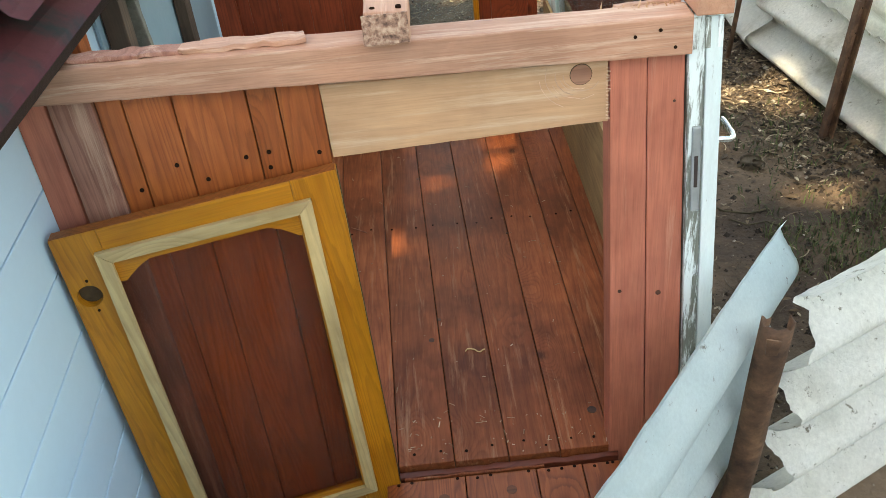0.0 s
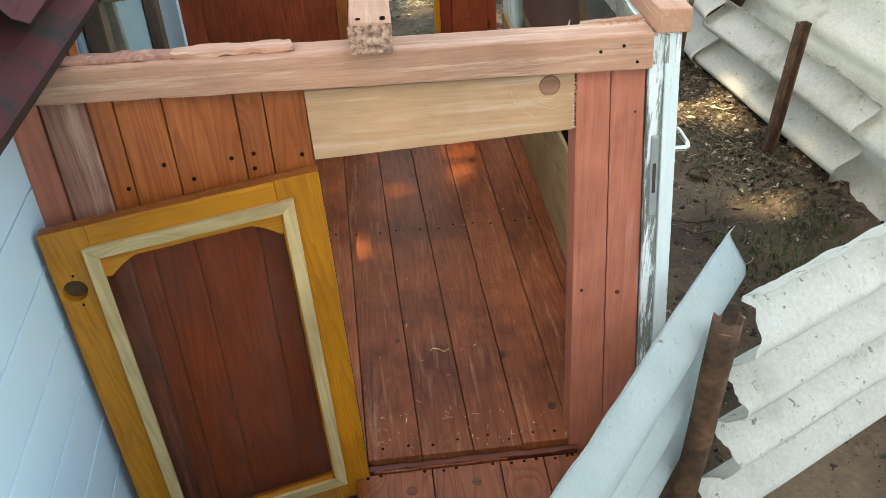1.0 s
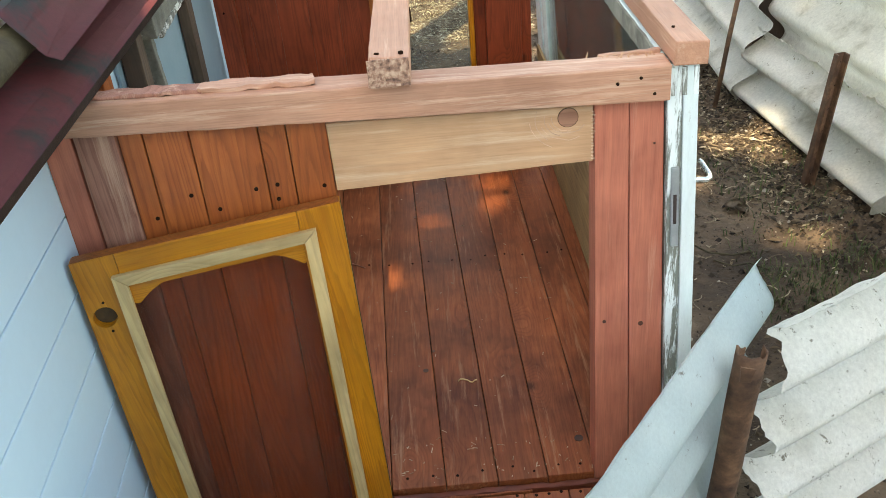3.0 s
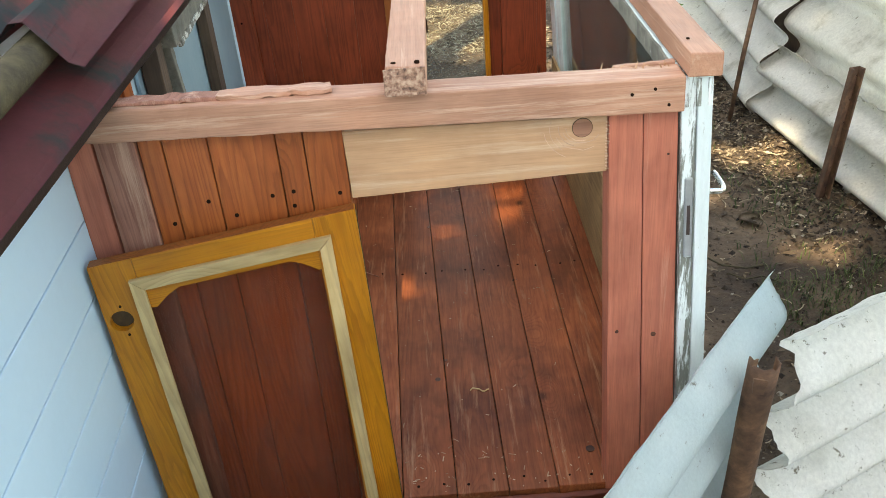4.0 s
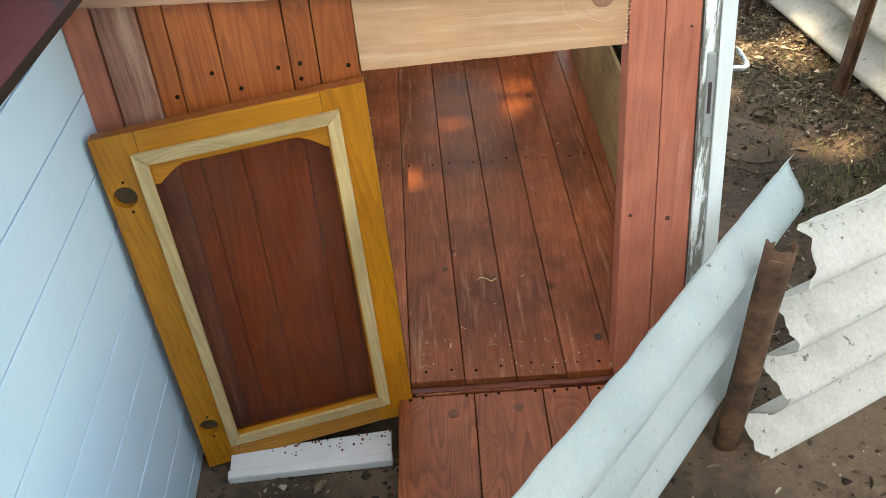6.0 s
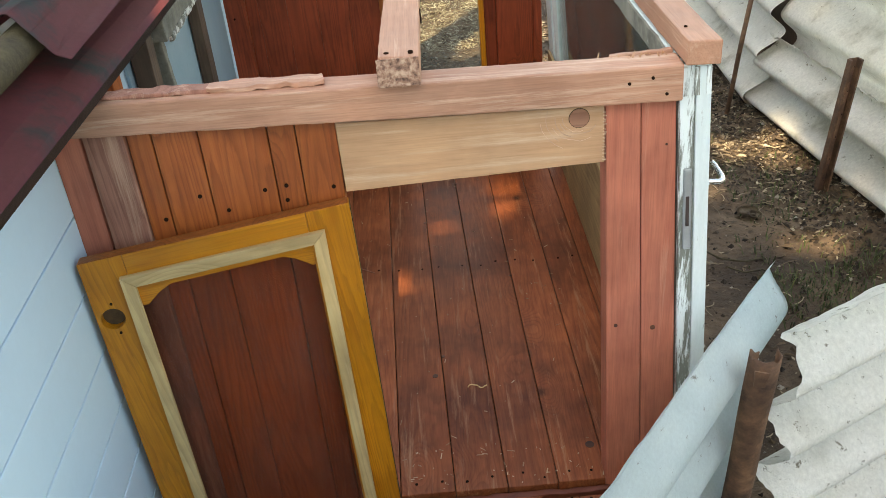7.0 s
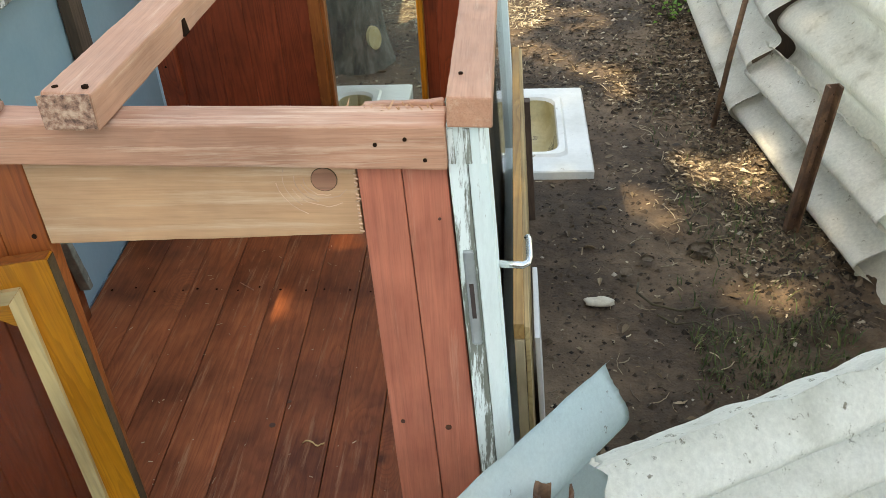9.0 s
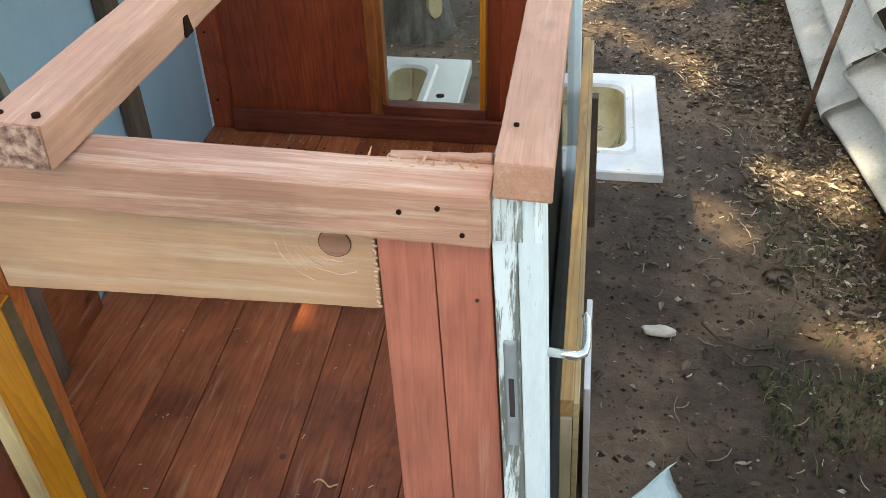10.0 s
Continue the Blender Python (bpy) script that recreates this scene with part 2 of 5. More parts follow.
old_sash = rough_stuff("flaking_grey_sash_paint", ((0.35, (0.13, 0.125, 0.10)), (0.65, (0.26, 0.25, 0.20))), 20, 120, 0.8, 0.6, 0.002, spots=(0.50, 0.50, 0.43), spot_at=0.63, spot_scale=44)
old_bead = rough_stuff("flaking_white_bead_paint", ((0.35, (0.12, 0.115, 0.09)), (0.65, (0.22, 0.21, 0.17))), 20, 120, 0.8, 0.6, 0.002, spots=(0.68, 0.68, 0.62), spot_at=0.49, spot_scale=50)
siding_paint = rough_stuff("pale_blue_white_siding", ((0.3, (0.46, 0.655, 0.775)), (0.7, (0.51, 0.70, 0.81))), 3, 60, 0.38, 0.05, 0.0004, mott=0.06)
blue_paint = rough_stuff("pale_blue_painted_panel", ((0.3, (0.21, 0.335, 0.395)), (0.7, (0.28, 0.40, 0.45))), 4, 70, 0.5, 0.1, 0.0005, mott=0.12)
asbestos = rough_stuff("cream_grey_fibre_cement", ((0.25, (0.66, 0.66, 0.60)), (0.45, (0.84, 0.84, 0.79)), (0.75, (0.90, 0.90, 0.86))), 7, 130, 0.9, 0.7, 0.003, spots=(0.24, 0.22, 0.17), spot_at=0.60, spot_scale=48, mott=0.4)
asbestos_far = rough_stuff("weathered_fibre_cement", ((0.30, (0.46, 0.43, 0.34)), (0.43, (0.76, 0.735, 0.66)), (0.72, (0.87, 0.855, 0.79))), 5, 110, 0.88, 0.4, 0.002, spots=(0.33, 0.29, 0.21), spot_at=0.615, spot_scale=30)
coated = rough_stuff("pale_blue_grey_coated_sheet", ((0.25, (0.54, 0.645, 0.65)), (0.5, (0.63, 0.73, 0.73)), (0.75, (0.72, 0.80, 0.79))), 6, 170, 0.62, 0.45, 0.0014, spots=(0.25, 0.25, 0.22), spot_at=0.63, spot_scale=42, mott=0.25)
rust = rough_stuff("rusted_steel", ((0.3, (0.050, 0.027, 0.018)), (0.5, (0.125, 0.066, 0.040)), (0.72, (0.27, 0.145, 0.08))), 22, 150, 0.8, 0.6, 0.0015, metal=0.25)
zinc = rough_stuff("dull_zinc_plate", ((0.3, (0.42, 0.45, 0.45)), (0.7, (0.56, 0.59, 0.59))), 20, 200, 0.45, 0.1, 0.0004, metal=0.6, mott=0.2)
chrome = rough_stuff("worn_bright_metal", ((0.3, (0.55, 0.56, 0.55)), (0.7, (0.72, 0.73, 0.71))), 15, 200, 0.25, 0.05, 0.0003, metal=0.9, mott=0.1)
hole_dark = rough_stuff("dark_nail_hole", ((0.3, (0.015, 0.008, 0.006)), (0.7, (0.03, 0.016, 0.01))), 30, 90, 0.9)
hole_dark.node_tree.nodes["Principled BSDF"].inputs["Specular IOR Level"].default_value = 0.0
drip_red = rough_stuff("dark_red_stain_drips", ((0.3, (0.14, 0.03, 0.022)), (0.7, (0.26, 0.07, 0.05))), 40, 120, 0.6)
cup_wood = rough_stuff("dark_brown_recess_and_edge", ((0.3, (0.05, 0.028, 0.012)), (0.7, (0.10, 0.055, 0.022))), 30, 120, 0.8)
white_paint = rough_stuff("scuffed_white_paint", ((0.3, (0.56, 0.56, 0.55)), (0.7, (0.70, 0.70, 0.68))), 6, 90, 0.45, 0.1, 0.0006, spots=(0.33, 0.22, 0.18), spot_at=0.70, spot_scale=30, mott=0.2)
enamel = rough_stuff("stained_white_enamel", ((0.25, (0.50, 0.50, 0.46)), (0.6, (0.66, 0.66, 0.63))), 6, 80, 0.35, 0.1, 0.0006, spots=(0.20, 0.16, 0.10), spot_at=0.64, spot_scale=22, mott=0.2)
grime = rough_stuff("yellowed_basin_enamel", ((0.3, (0.34, 0.27, 0.12)), (0.7, (0.52, 0.46, 0.28))), 9, 60, 0.45, 0.1, 0.0006, spots=(0.05, 0.035, 0.015), spot_at=0.57, spot_scale=9)
roof_red = rough_stuff("dark_red_roof_coating", ((0.42, (0.028, 0.036, 0.034)), (0.5, (0.15, 0.027, 0.031)), (0.75, (0.18, 0.038, 0.042))), 3.2, 80, 0.7, 0.25, 0.001, spots=(0.33, 0.27, 0.22), spot_at=0.74, spot_scale=60, mott=0.4)
drip_dark = rough_stuff("dark_drip_edge", ((0.3, (0.035, 0.024, 0.022)), (0.7, (0.07, 0.045, 0.04))), 12, 90, 0.6)
bark = rough_stuff("bark", ((0.3, (0.035, 0.027, 0.016)), (0.7, (0.10, 0.08, 0.04))), 20, 120, 0.9, 0.6, 0.003)
soil = rough_stuff("trodden_dark_soil", ((0.34, (0.026, 0.0165, 0.0100)), (0.48, (0.066, 0.042, 0.026)), (0.62, (0.150, 0.100, 0.063))), 2.4, 34, 0.93, 1.0, 0.012, spots=(0.19, 0.14, 0.09), spot_at=0.63, spot_scale=70, mott=1.0)
stone_mat = rough_stuff("pale_stone", ((0.3, (0.40, 0.36, 0.29)), (0.7, (0.58, 0.54, 0.45))), 25, 120, 0.9)
scar_wood = rough_stuff("pale_pruned_wood", ((0.3, (0.42, 0.32, 0.15)), (0.7, (0.64, 0.54, 0.31))), 25, 120, 0.9)
grey_bark = rough_stuff("grey_furrowed_bark", ((0.35, (0.035, 0.034, 0.027)), (0.5, (0.085, 0.082, 0.066)), (0.68, (0.17, 0.165, 0.14))), 30, 120, 0.95, 0.9, 0.006, streak=0.18)
litter = island_stuff("dry_leaf_litter", ((0.0, (0.022, 0.014, 0.008)), (0.45, (0.070, 0.046, 0.027)), (0.8, (0.17, 0.12, 0.072)), (1.0, (0.50, 0.42, 0.30))))
straw = island_stuff("dry_straw", ((0.0, (0.035, 0.024, 0.016)), (0.55, (0.12, 0.085, 0.055)), (0.85, (0.26, 0.20, 0.13)), (1.0, (0.48, 0.40, 0.28))))
green = island_stuff("green_blades", ((0.0, (0.022, 0.038, 0.010)), (0.6, (0.048, 0.075, 0.018)), (1.0, (0.12, 0.14, 0.05))))
leaf_green = island_stuff("tree_leaves", ((0.0, (0.035, 0.07, 0.015)), (1.0, (0.10, 0.16, 0.035))))
pane_clear = glass("dusty_glass", (0.87, 0.76, 0.70), 0.045)
pane_dirty = glass("streaky_dirty_glass", (0.92, 0.94, 0.90), 0.07, 0.04, 1.42)

# ---- building helpers ----
BASE = {}


def thing(name, at, label, category, group="", kind=""):
    ob = new(name)
    ob.location = at
    BASE[ob.name] = Vector(at)
    return tagged(ob, label, category, group, kind)


def link(name, bm, mat, at=None, smooth=False):
    bmesh.ops.recalc_face_normals(bm, faces=bm.faces[:])
    if at is None:
        lo = Vector([min(v.co[i] for v in bm.verts) for i in range(3)])
        hi = Vector([max(v.co[i] for v in bm.verts) for i in range(3)])
        at = (lo + hi) / 2
    bmesh.ops.translate(bm, verts=bm.verts[:], vec=-Vector(at))
    me = bpy.data.meshes.new(name)
    bm.to_mesh(me)
    bm.free()
    me.materials.append(mat)
    if smooth:
        for p in me.polygons:
            p.use_smooth = True
    ob = new(name, me)
    ob.location = at
    BASE[ob.name] = Vector(at)
    return ob


def part(name, bm, mat, parent, label="", smooth=False):
    """One mesh under a thing or a part; the bmesh is in world metres."""
    ob = link(name, bm, mat, None, smooth)
    ob.location = BASE[ob.name] - BASE[parent.name]
    ob.parent = parent
    return tagged(ob, label)


def solo(name, bm, mat, label, category, group="", kind="", smooth=False):
    return tagged(link(name, bm, mat, None, smooth), label, category, group, kind)


def hexa(low, high, bevel=0.0, cuts=0):
    """A block between two quads of four points each, edges eased."""
    bm = bmesh.new()
    a = [bm.verts.new(p) for p in low]
    b = [bm.verts.new(p) for p in high]
    bm.faces.new(a[::-1])
    bm.faces.new(b)
    for i in range(4):
        j = (i + 1) % 4
        bm.faces.new((a[i], a[j], b[j], b[i]))
    bmesh.ops.recalc_face_normals(bm, faces=bm.faces[:])
    if bevel:
        bmesh.ops.bevel(bm, geom=bm.edges[:], offset=bevel, segments=2, profile=0.6, affect="EDGES")
    return bm


def block(x0, x1, y0, y1, z0, z1, bevel=0.002):
    return hexa([(x0, y0, z0), (x1, y0, z0), (x1, y1, z0), (x0, y1, z0)], [(x0, y0, z1), (x1, y0, z1), (x1, y1, z1), (x0, y1, z1)], bevel)


def lean_x(x, z):
    """The kennel's uprights splay a little towards the ground."""
    return x + (0.835 - z) * float(np.interp(x, (-0.75, -0.37, 0.0, 0.05, 0.1, 0.15), (-0.012, -0.004, 0.018, 0.036, 0.050, 0.054)))


def up(x, z):
    return z * (1 - 0.02 * min(x, 0.0))


def upright(x0, x1, y0, y1, z0, z1, bevel=0.0018):
    q = [[(lean_x(x, z), y, up(x, z)) for x, y in ((x0, y0), (x1, y0), (x1, y1), (x0, y1))] for z in (z0, z1)]
    return hexa(q[0], q[1], bevel)


def disc(c, r, normal, depth=0.001, seg=10):
    bm = bmesh.new()
    bmesh.ops.create_cone(bm, cap_ends=True, segments=seg, radius1=r, radius2=r, depth=depth)
    bmesh.ops.transform(bm, verts=bm.verts[:], matrix=Matrix.Translation(c) @ Vector(normal).to_track_quat("Z", "Y").to_matrix().to_4x4())
    return bm


def tube(points, r, seg=10, taper=1.0):
    bm = bmesh.new()
    rings = []
    pts = [Vector(p) for p in points]
    for i, p in enumerate(pts):
        d = (pts[min(i + 1, len(pts) - 1)] - pts[max(i - 1, 0)]).normalized()
        side = d.cross(Vector((0.31, 0.17, 0.93))).normalized()
        q = d.cross(side)
        rr = r * (1 + (taper - 1) * i / max(1, len(pts) - 1))
        rings.append([bm.verts.new(p + rr * (math.cos(2 * math.pi * k / seg) * side + math.sin(2 * math.pi * k / seg) * q)) for k in range(seg)])
    for a, b in zip(rings, rings[1:]):
        for k in range(seg):
            bm.faces.new((a[k], a[(k + 1) % seg], b[(k + 1) % seg], b[k]))
    bm.faces.new(rings[0][::-1])
    bm.faces.new(rings[-1])
    return bm


def outline(points, thick, m):
    """A flat shape of local x, z points, pushed back along local y, under the matrix m."""
    bm = bmesh.new()
    f = bm.faces.new([bm.verts.new((x, 0, z)) for x, z in points])
    ex = bmesh.ops.extrude_face_region(bm, geom=[f])
    bmesh.ops.translate(bm, verts=[v for v in ex["geom"] if isinstance(v, bmesh.types.BMVert)], vec=(0, thick, 0))
    bmesh.ops.transform(bm, verts=bm.verts[:], matrix=m)
    return bm


def local_block(m, x0, x1, y0, y1, z0, z1, bevel=0.0015):
    bm = block(x0, x1, y0, y1, z0, z1, bevel)
    bmesh.ops.transform(bm, verts=bm.verts[:], matrix=m)
    return bm


def rough_mesh(ob, amp):
    bm = bmesh.new()
    bm.from_mesh(ob.data)
    rough_edge(bm, amp)
    bm.to_mesh(ob.data)
    bm.free()


def rough_edge(bm, amp, step=0.02, seed=0.0):
    """Cut a bar into short lengths and jitter them, as sawn and knocked timber is."""
    lo = [min(v.co[i] for v in bm.verts) for i in range(3)]
    hi = [max(v.co[i] for v in bm.verts) for i in range(3)]
    k = max(range(3), key=lambda i: hi[i] - lo[i])
    long_edges = [e for e in bm.edges if abs(e.verts[0].co[k] - e.verts[1].co[k]) > 0.5 * (hi[k] - lo[k])]
    bmesh.ops.subdivide_edges(bm, edges=long_edges, cuts=min(60, int((hi[k] - lo[k]) / step)), use_grid_fill=True)
    for v in bm.verts:
        v.co += amp * (noise.noise_vector(v.co * 55 + Vector((seed, 0, 0))) + 0.6 * noise.noise_vector(v.co * 14))
    return bm


# ---- ground ----
def ground_z(x, y):
    for x0, x1, y0, y1 in ((0.09, 0.305, 1.57, 1.96), (-0.43, -0.315, 1.72, 2.0)):
        if x0 - 0.015 < x < x1 + 0.015 and y0 - 0.015 < y < y1 + 0.015:
            return -0.16
    foot = max(0.0, 1 - abs(x - 0.93) / 0.19) if 0.5 < y < 3.4 else 0.0
    bank = 0.045 * foot * foot * (3 - 2 * foot) * (0.8 + 0.9 * noise.noise((x * 14, y * 14, 6.1)) + 0.5 * noise.noise((x * 37, y * 37, 2.1)))
    return bank + 0.010 * noise.noise((x * 2.1, y * 2.1, 0.3)) + 0.006 * noise.noise((x * 9, y * 9, 1.7)) - 0.004


def build_ground():
    xs = np.concatenate([[-60, -25, -10, -5, -3], np.arange(-2, 0.15, 0.035), np.arange(0.15, 1.05, 0.012), np.arange(1.06, 3.0, 0.035), [3.2, 4, 6, 12, 28, 60]])
    ys = np.concatenate([[-60, -25, -10, -5, -3], np.arange(-2, 0.3, 0.035), np.arange(0.3, 2.6, 0.014), np.arange(2.62, 6.0, 0.035), [6.3, 7, 9, 14, 30, 60]])
    verts = [(float(x), float(y), ground_z(x, y) if -2 < x < 3 and -2 < y < 6 else -0.004) for y in ys for x in xs]
    w = len(xs)
    faces = [(j * w + i, j * w + i + 1, (j + 1) * w + i + 1, (j + 1) * w + i) for j in range(len(ys) - 1) for i in range(w - 1)]
    me = bpy.data.meshes.new("ground")
    me.from_pydata(verts, [], faces)
    me.materials.append(soil)
    for p in me.polygons:
        p.use_smooth = True
    tagged(new("ground", me), "trodden dark brown garden soil with dry litter", "ground", kind="structure")


build_ground()

# Unseen wall, added only to hold back low sky light from the south.
solo("wall_south", block(-6.0, 5.0, -3.45, -3.25, -0.05, 1.5, 0.01), rough_stuff("grey_brown_render", ((0.3, (0.30, 0.27, 0.23)), (0.7, (0.42, 0.39, 0.34))), 3, 60, 0.9), "unseen grey-brown wall added to block low sky light", "wall", kind="structure")

# ---- house wall and eave ----
WALL_X = -0.762
house = thing("house", (WALL_X - 0.1, 0, 0), "low outbuilding with pale blue-white siding and dark red roof", "building")
part("wall", block(WALL_X - 0.16, WALL_X - 0.014, -3.0, 5.0, -0.02, 1.0, 0), white_paint, house)
for k in range(10):
    z0 = -0.06 + 0.1 * k
    bm = bmesh.new()
    prof = [(WALL_X - 0.013, z0 + 0.0005), (WALL_X + 0.0020, z0 + 0.0005), (WALL_X + 0.0035, z0 + 0.0020), (WALL_X + 0.0035, z0 + 0.0970), (WALL_X + 0.0026, z0 + 0.0980), (WALL_X - 0.013, z0 + 0.0980)]
    ends = [[bm.verts.new((x, y, z)) for x, z in prof] for y in (-3.0, 5.0)]
    for i in range(len(prof)):
        j = (i + 1) % len(prof)
        bm.faces.new((ends[0][i], ends[0][j], ends[1][j], ends[1][i]))
    bm.faces.new(ends[0])
    bm.faces.new(ends[1][::-1])
    part("siding_board", bm, siding_paint, house)
part("eave_trim", block(WALL_X + 0.004, WALL_X + 0.022, -3.0, 5.0, 0.885, 0.925, 0.003), siding_paint, house, "pale blue-white trim under the eave")
house.rotation_euler = (0, 0, radians(2.6))
EX, EZ = -0.645, 0.938


def eave_profile(points, y0, y1, thick, wave=None):
    bm = bmesh.new()
    ends = [[bm.verts.new((x + 0.042 * (y - 0.2), y, z)) for x, z in points] for y in (y0, y1)]
    for a, b, c, d in zip(ends[0], ends[0][1:], ends[1][1:], ends[1]):
        bm.faces.new((a, b, c, d))
    bmesh.ops.solidify(bm, geom=bm.faces[:], thickness=thick)
    return bm


part("flashing", eave_profile([(EX, EZ), (EX - 0.004, EZ + 0.012), (EX - 0.03, EZ + 0.028), (EX - 0.11, EZ + 0.052), (EX - 0.30, EZ + 0.10)], -3.0, 5.0, 0.003), roof_red, house, "dark red metal eave flashing", True)
part("drip_edge", eave_profile([(EX + 0.001, EZ + 0.002), (EX - 0.006, EZ - 0.016), (EX - 0.03, EZ - 0.02)], -3.0, 5.0, 0.002), drip_dark, house)


def roof_sheet():
    bm = bmesh.new()
    n, rows = 120, [-0.09 + i * 0.3 for i in range(19)]
    grid = []
    for y in rows:
        ring = []
        for i in range(n + 1):
            u = i / n * 2.4
            ring.append(bm.verts.new((EX - 0.018 - u * 0.94, y + 0.006 * noise.noise((u * 30, 0, 0)), EZ + 0.052 + u * 0.30 + 0.024 * (1 - math.cos(2 * math.pi * (u - 0.01) / 0.11)))))
        grid.append(ring)
    for a, b in zip(grid, grid[1:]):
        for i in range(n):
            bm.faces.new((a[i], a[i + 1], b[i + 1], b[i]))
    bmesh.ops.solidify(bm, geom=bm.faces[:], thickness=0.004)
    return bm


part("roof_sheet", roof_sheet(), roof_red, house, "wavy dark red and green-stained roofing sheet", True)
part("purlin", tube([(EX - 0.082, -0.55, EZ + 0.072), (EX - 0.082, 1.2, EZ + 0.072)], 0.022, 12), bark, house, "round greenish barked pole under the roofing", True)

# ---- kennel ----
kennel = thing("dog_kennel", (-0.3, 0.7, 0.0), "large unfinished wooden kennel, stained red, roof still open", "kennel")
FZ, BACK = 0.115, 1.425
# floor
floor_knot = wood("floor_knot_brown", (0.15, 0.055, 0.03), (0.07, 0.026, 0.015), "X", 0.5, knots=0, ring=60)
edges = [(-0.745, -0.05), (-0.644, -0.036), (-0.544, -0.036), (-0.453, -0.036), (-0.354, -0.030), (-0.255, -0.029), (-0.160, -0.027), (-0.069, -0.018), (0.022, -0.013), (0.108, -0.014), (0.142, 0.0)]
rf = random.Random(6)
for (a, sa), (b, sb_) in zip(edges, edges[1:]):
    end, top = 0.004 + rf.uniform(-0.003, 0.003), FZ + rf.uniform(-0.0008, 0.0008)
    g = 0.0007
    quad = lambda z: [(a + g, end, z), (b - g, end, z), (b + sb_ * BACK - g, BACK + 0.01, z), (a + sa * BACK + g, BACK + 0.01, z)]
    fb = part("floor_board", hexa(quad(FZ - 0.025), quad(top), 0.0018), floor_y, kennel)
    for y in (0.03, 0.755, 1.33):
        for x in (a + 0.024, b - 0.022):
            if b - a > 0.06:
                yy = y + rf.uniform(-0.01, 0.01)
                part("nail", disc((x + sa * yy + rf.uniform(-0.008, 0.008), yy, top + 0.0006), rf.uniform(0.0021, 0.0030), (0, 0, 1), 0.001, 8), hole_dark, fb)
for x, y, r in ((-0.262, 0.393, 0.0042), (0.003, 0.092, 0.0085), (-0.281, 0.330, 0.0060), (-0.286, 0.983, 0.0055), (-0.195, 1.20, 0.0075), (-0.083, 0.687, 0.0034)):
    part("knot", disc((x, y, FZ + 0.0009), r, (0, 0, 1), 0.0010, 14), floor_knot, kennel, "dark round knot in a floor board")
for y in (0.03, 0.7, 1.38):
    part("joist", block(-0.74, 0.14, y, y + 0.045, 0.0, FZ - 0.026), grey_z, kennel)
part("threshold", rough_edge(block(-0.356, 0.03, -0.012, 0.0005, 0.05, 0.1045, 0.002), 0.0022, 0.006, 2.0), red_x, kennel, "splintered dark red threshold strip")
part("batten", rough_edge(block(-0.345, -0.10, -0.0165, -0.0125, 0.08, 0.1035, 0.001), 0.0018, 0.006, 5.0), floor_y, kennel, "torn red-brown sliver along the threshold")
# front boards
cuts = [-0.758, -0.7115, -0.654, -0.620, -0.557, -0.463, -0.4245, -0.3685]
mats = [pink_z, worn_z, orange_z, orange_z, orange_z, orange_z, orange_z]
for i, (a, b) in enumerate(zip(cuts, cuts[1:])):
    y0 = (-0.001, -0.006, 0.0, 0.0005, 0.0, 0.001, 0.0)[i]
    gap = 0.0042 if i == 0 else 0.0009
    wb = part("front_board", upright(a + 0.0008, b - gap, y0, 0.022, 0.03, 0.85), mats[i], kennel)
    if i == 1:
        tagged(wb, "worn pink board rubbed to bare wood")
for x, z in ((-0.630, 0.723), (-0.574, 0.755), (-0.538, 0.729), (-0.481, 0.756), (-0.450, 0.760), (-0.452, 0.737), (-0.384, 0.752)):
    part("nail_hole", disc((x, -0.0007, z), 0.0030, (0, 1, 0), 0.0016, 12), hole_dark, kennel)
# post at the opening
for a, b in ((0.002, 0.0495), (0.0505, 0.0985)):
    part("post", upright(a, b, -0.001, 0.046, 0.03, 0.842), pink_z, kennel)
for x, z, r in ((0.083, 0.452, 0.0042), (0.024, 0.462, 0.003), (0.088, 0.772, 0.0018)):
    part("knot", disc((x, -0.0013, z), r, (0, 1, 0), 0.0016, 12), floor_knot, kennel)
lint = part("lintel", hexa([(-0.367, 0.0, 0.741), (0.0015, 0.0, 0.752), (0.0015, 0.02, 0.752), (-0.367, 0.02, 0.741)], [(-0.369, 0.0, 0.846), (0.0, 0.0, 0.838), (0.0, 0.02, 0.838), (-0.369, 0.02, 0.846)], 0.0018), tan_x, kennel, "bare tan pine lintel with a round knot")
rough_mesh(lint, 0.0006)
part("knot", disc((-0.035, -0.0008, 0.823), 0.0138, (0, 1, 0), 0.0014, 20), wood("knot_brown", (0.50, 0.255, 0.165), (0.38, 0.165, 0.10), "X", knots=0), lint, "reddish round knot")
part("knot_ring", disc((-0.035, -0.0005, 0.823), 0.0146, (0, 1, 0), 0.0014, 24), cup_wood, lint, "dark crack round the knot")
pale_fibre = wood("pale_raised_fibre", (0.70, 0.46, 0.33), (0.60, 0.37, 0.25), "X", 0.6, vary=0.03, knots=0)
rk = random.Random(8)
for r, a0, a1 in ((0.020, 175, 285), (0.024, 195, 330), (0.029, 170, 260), (0.034, 200, 300), (0.040, 160, 235), (0.047, 185, 250)):
    arc = [(-0.035 + r * 1.15 * math.cos(radians(a)), -0.0002, 0.823 + (r + 0.0012 * rk.uniform(-1, 1)) * math.sin(radians(a))) for a in range(a0, a1, 12)]
    arc = [p for p in arc if p[2] > 0.757]
    if len(arc) > 2:
        part("raised_grain", tube(arc, 0.0005, 5), pale_fibre, lint)
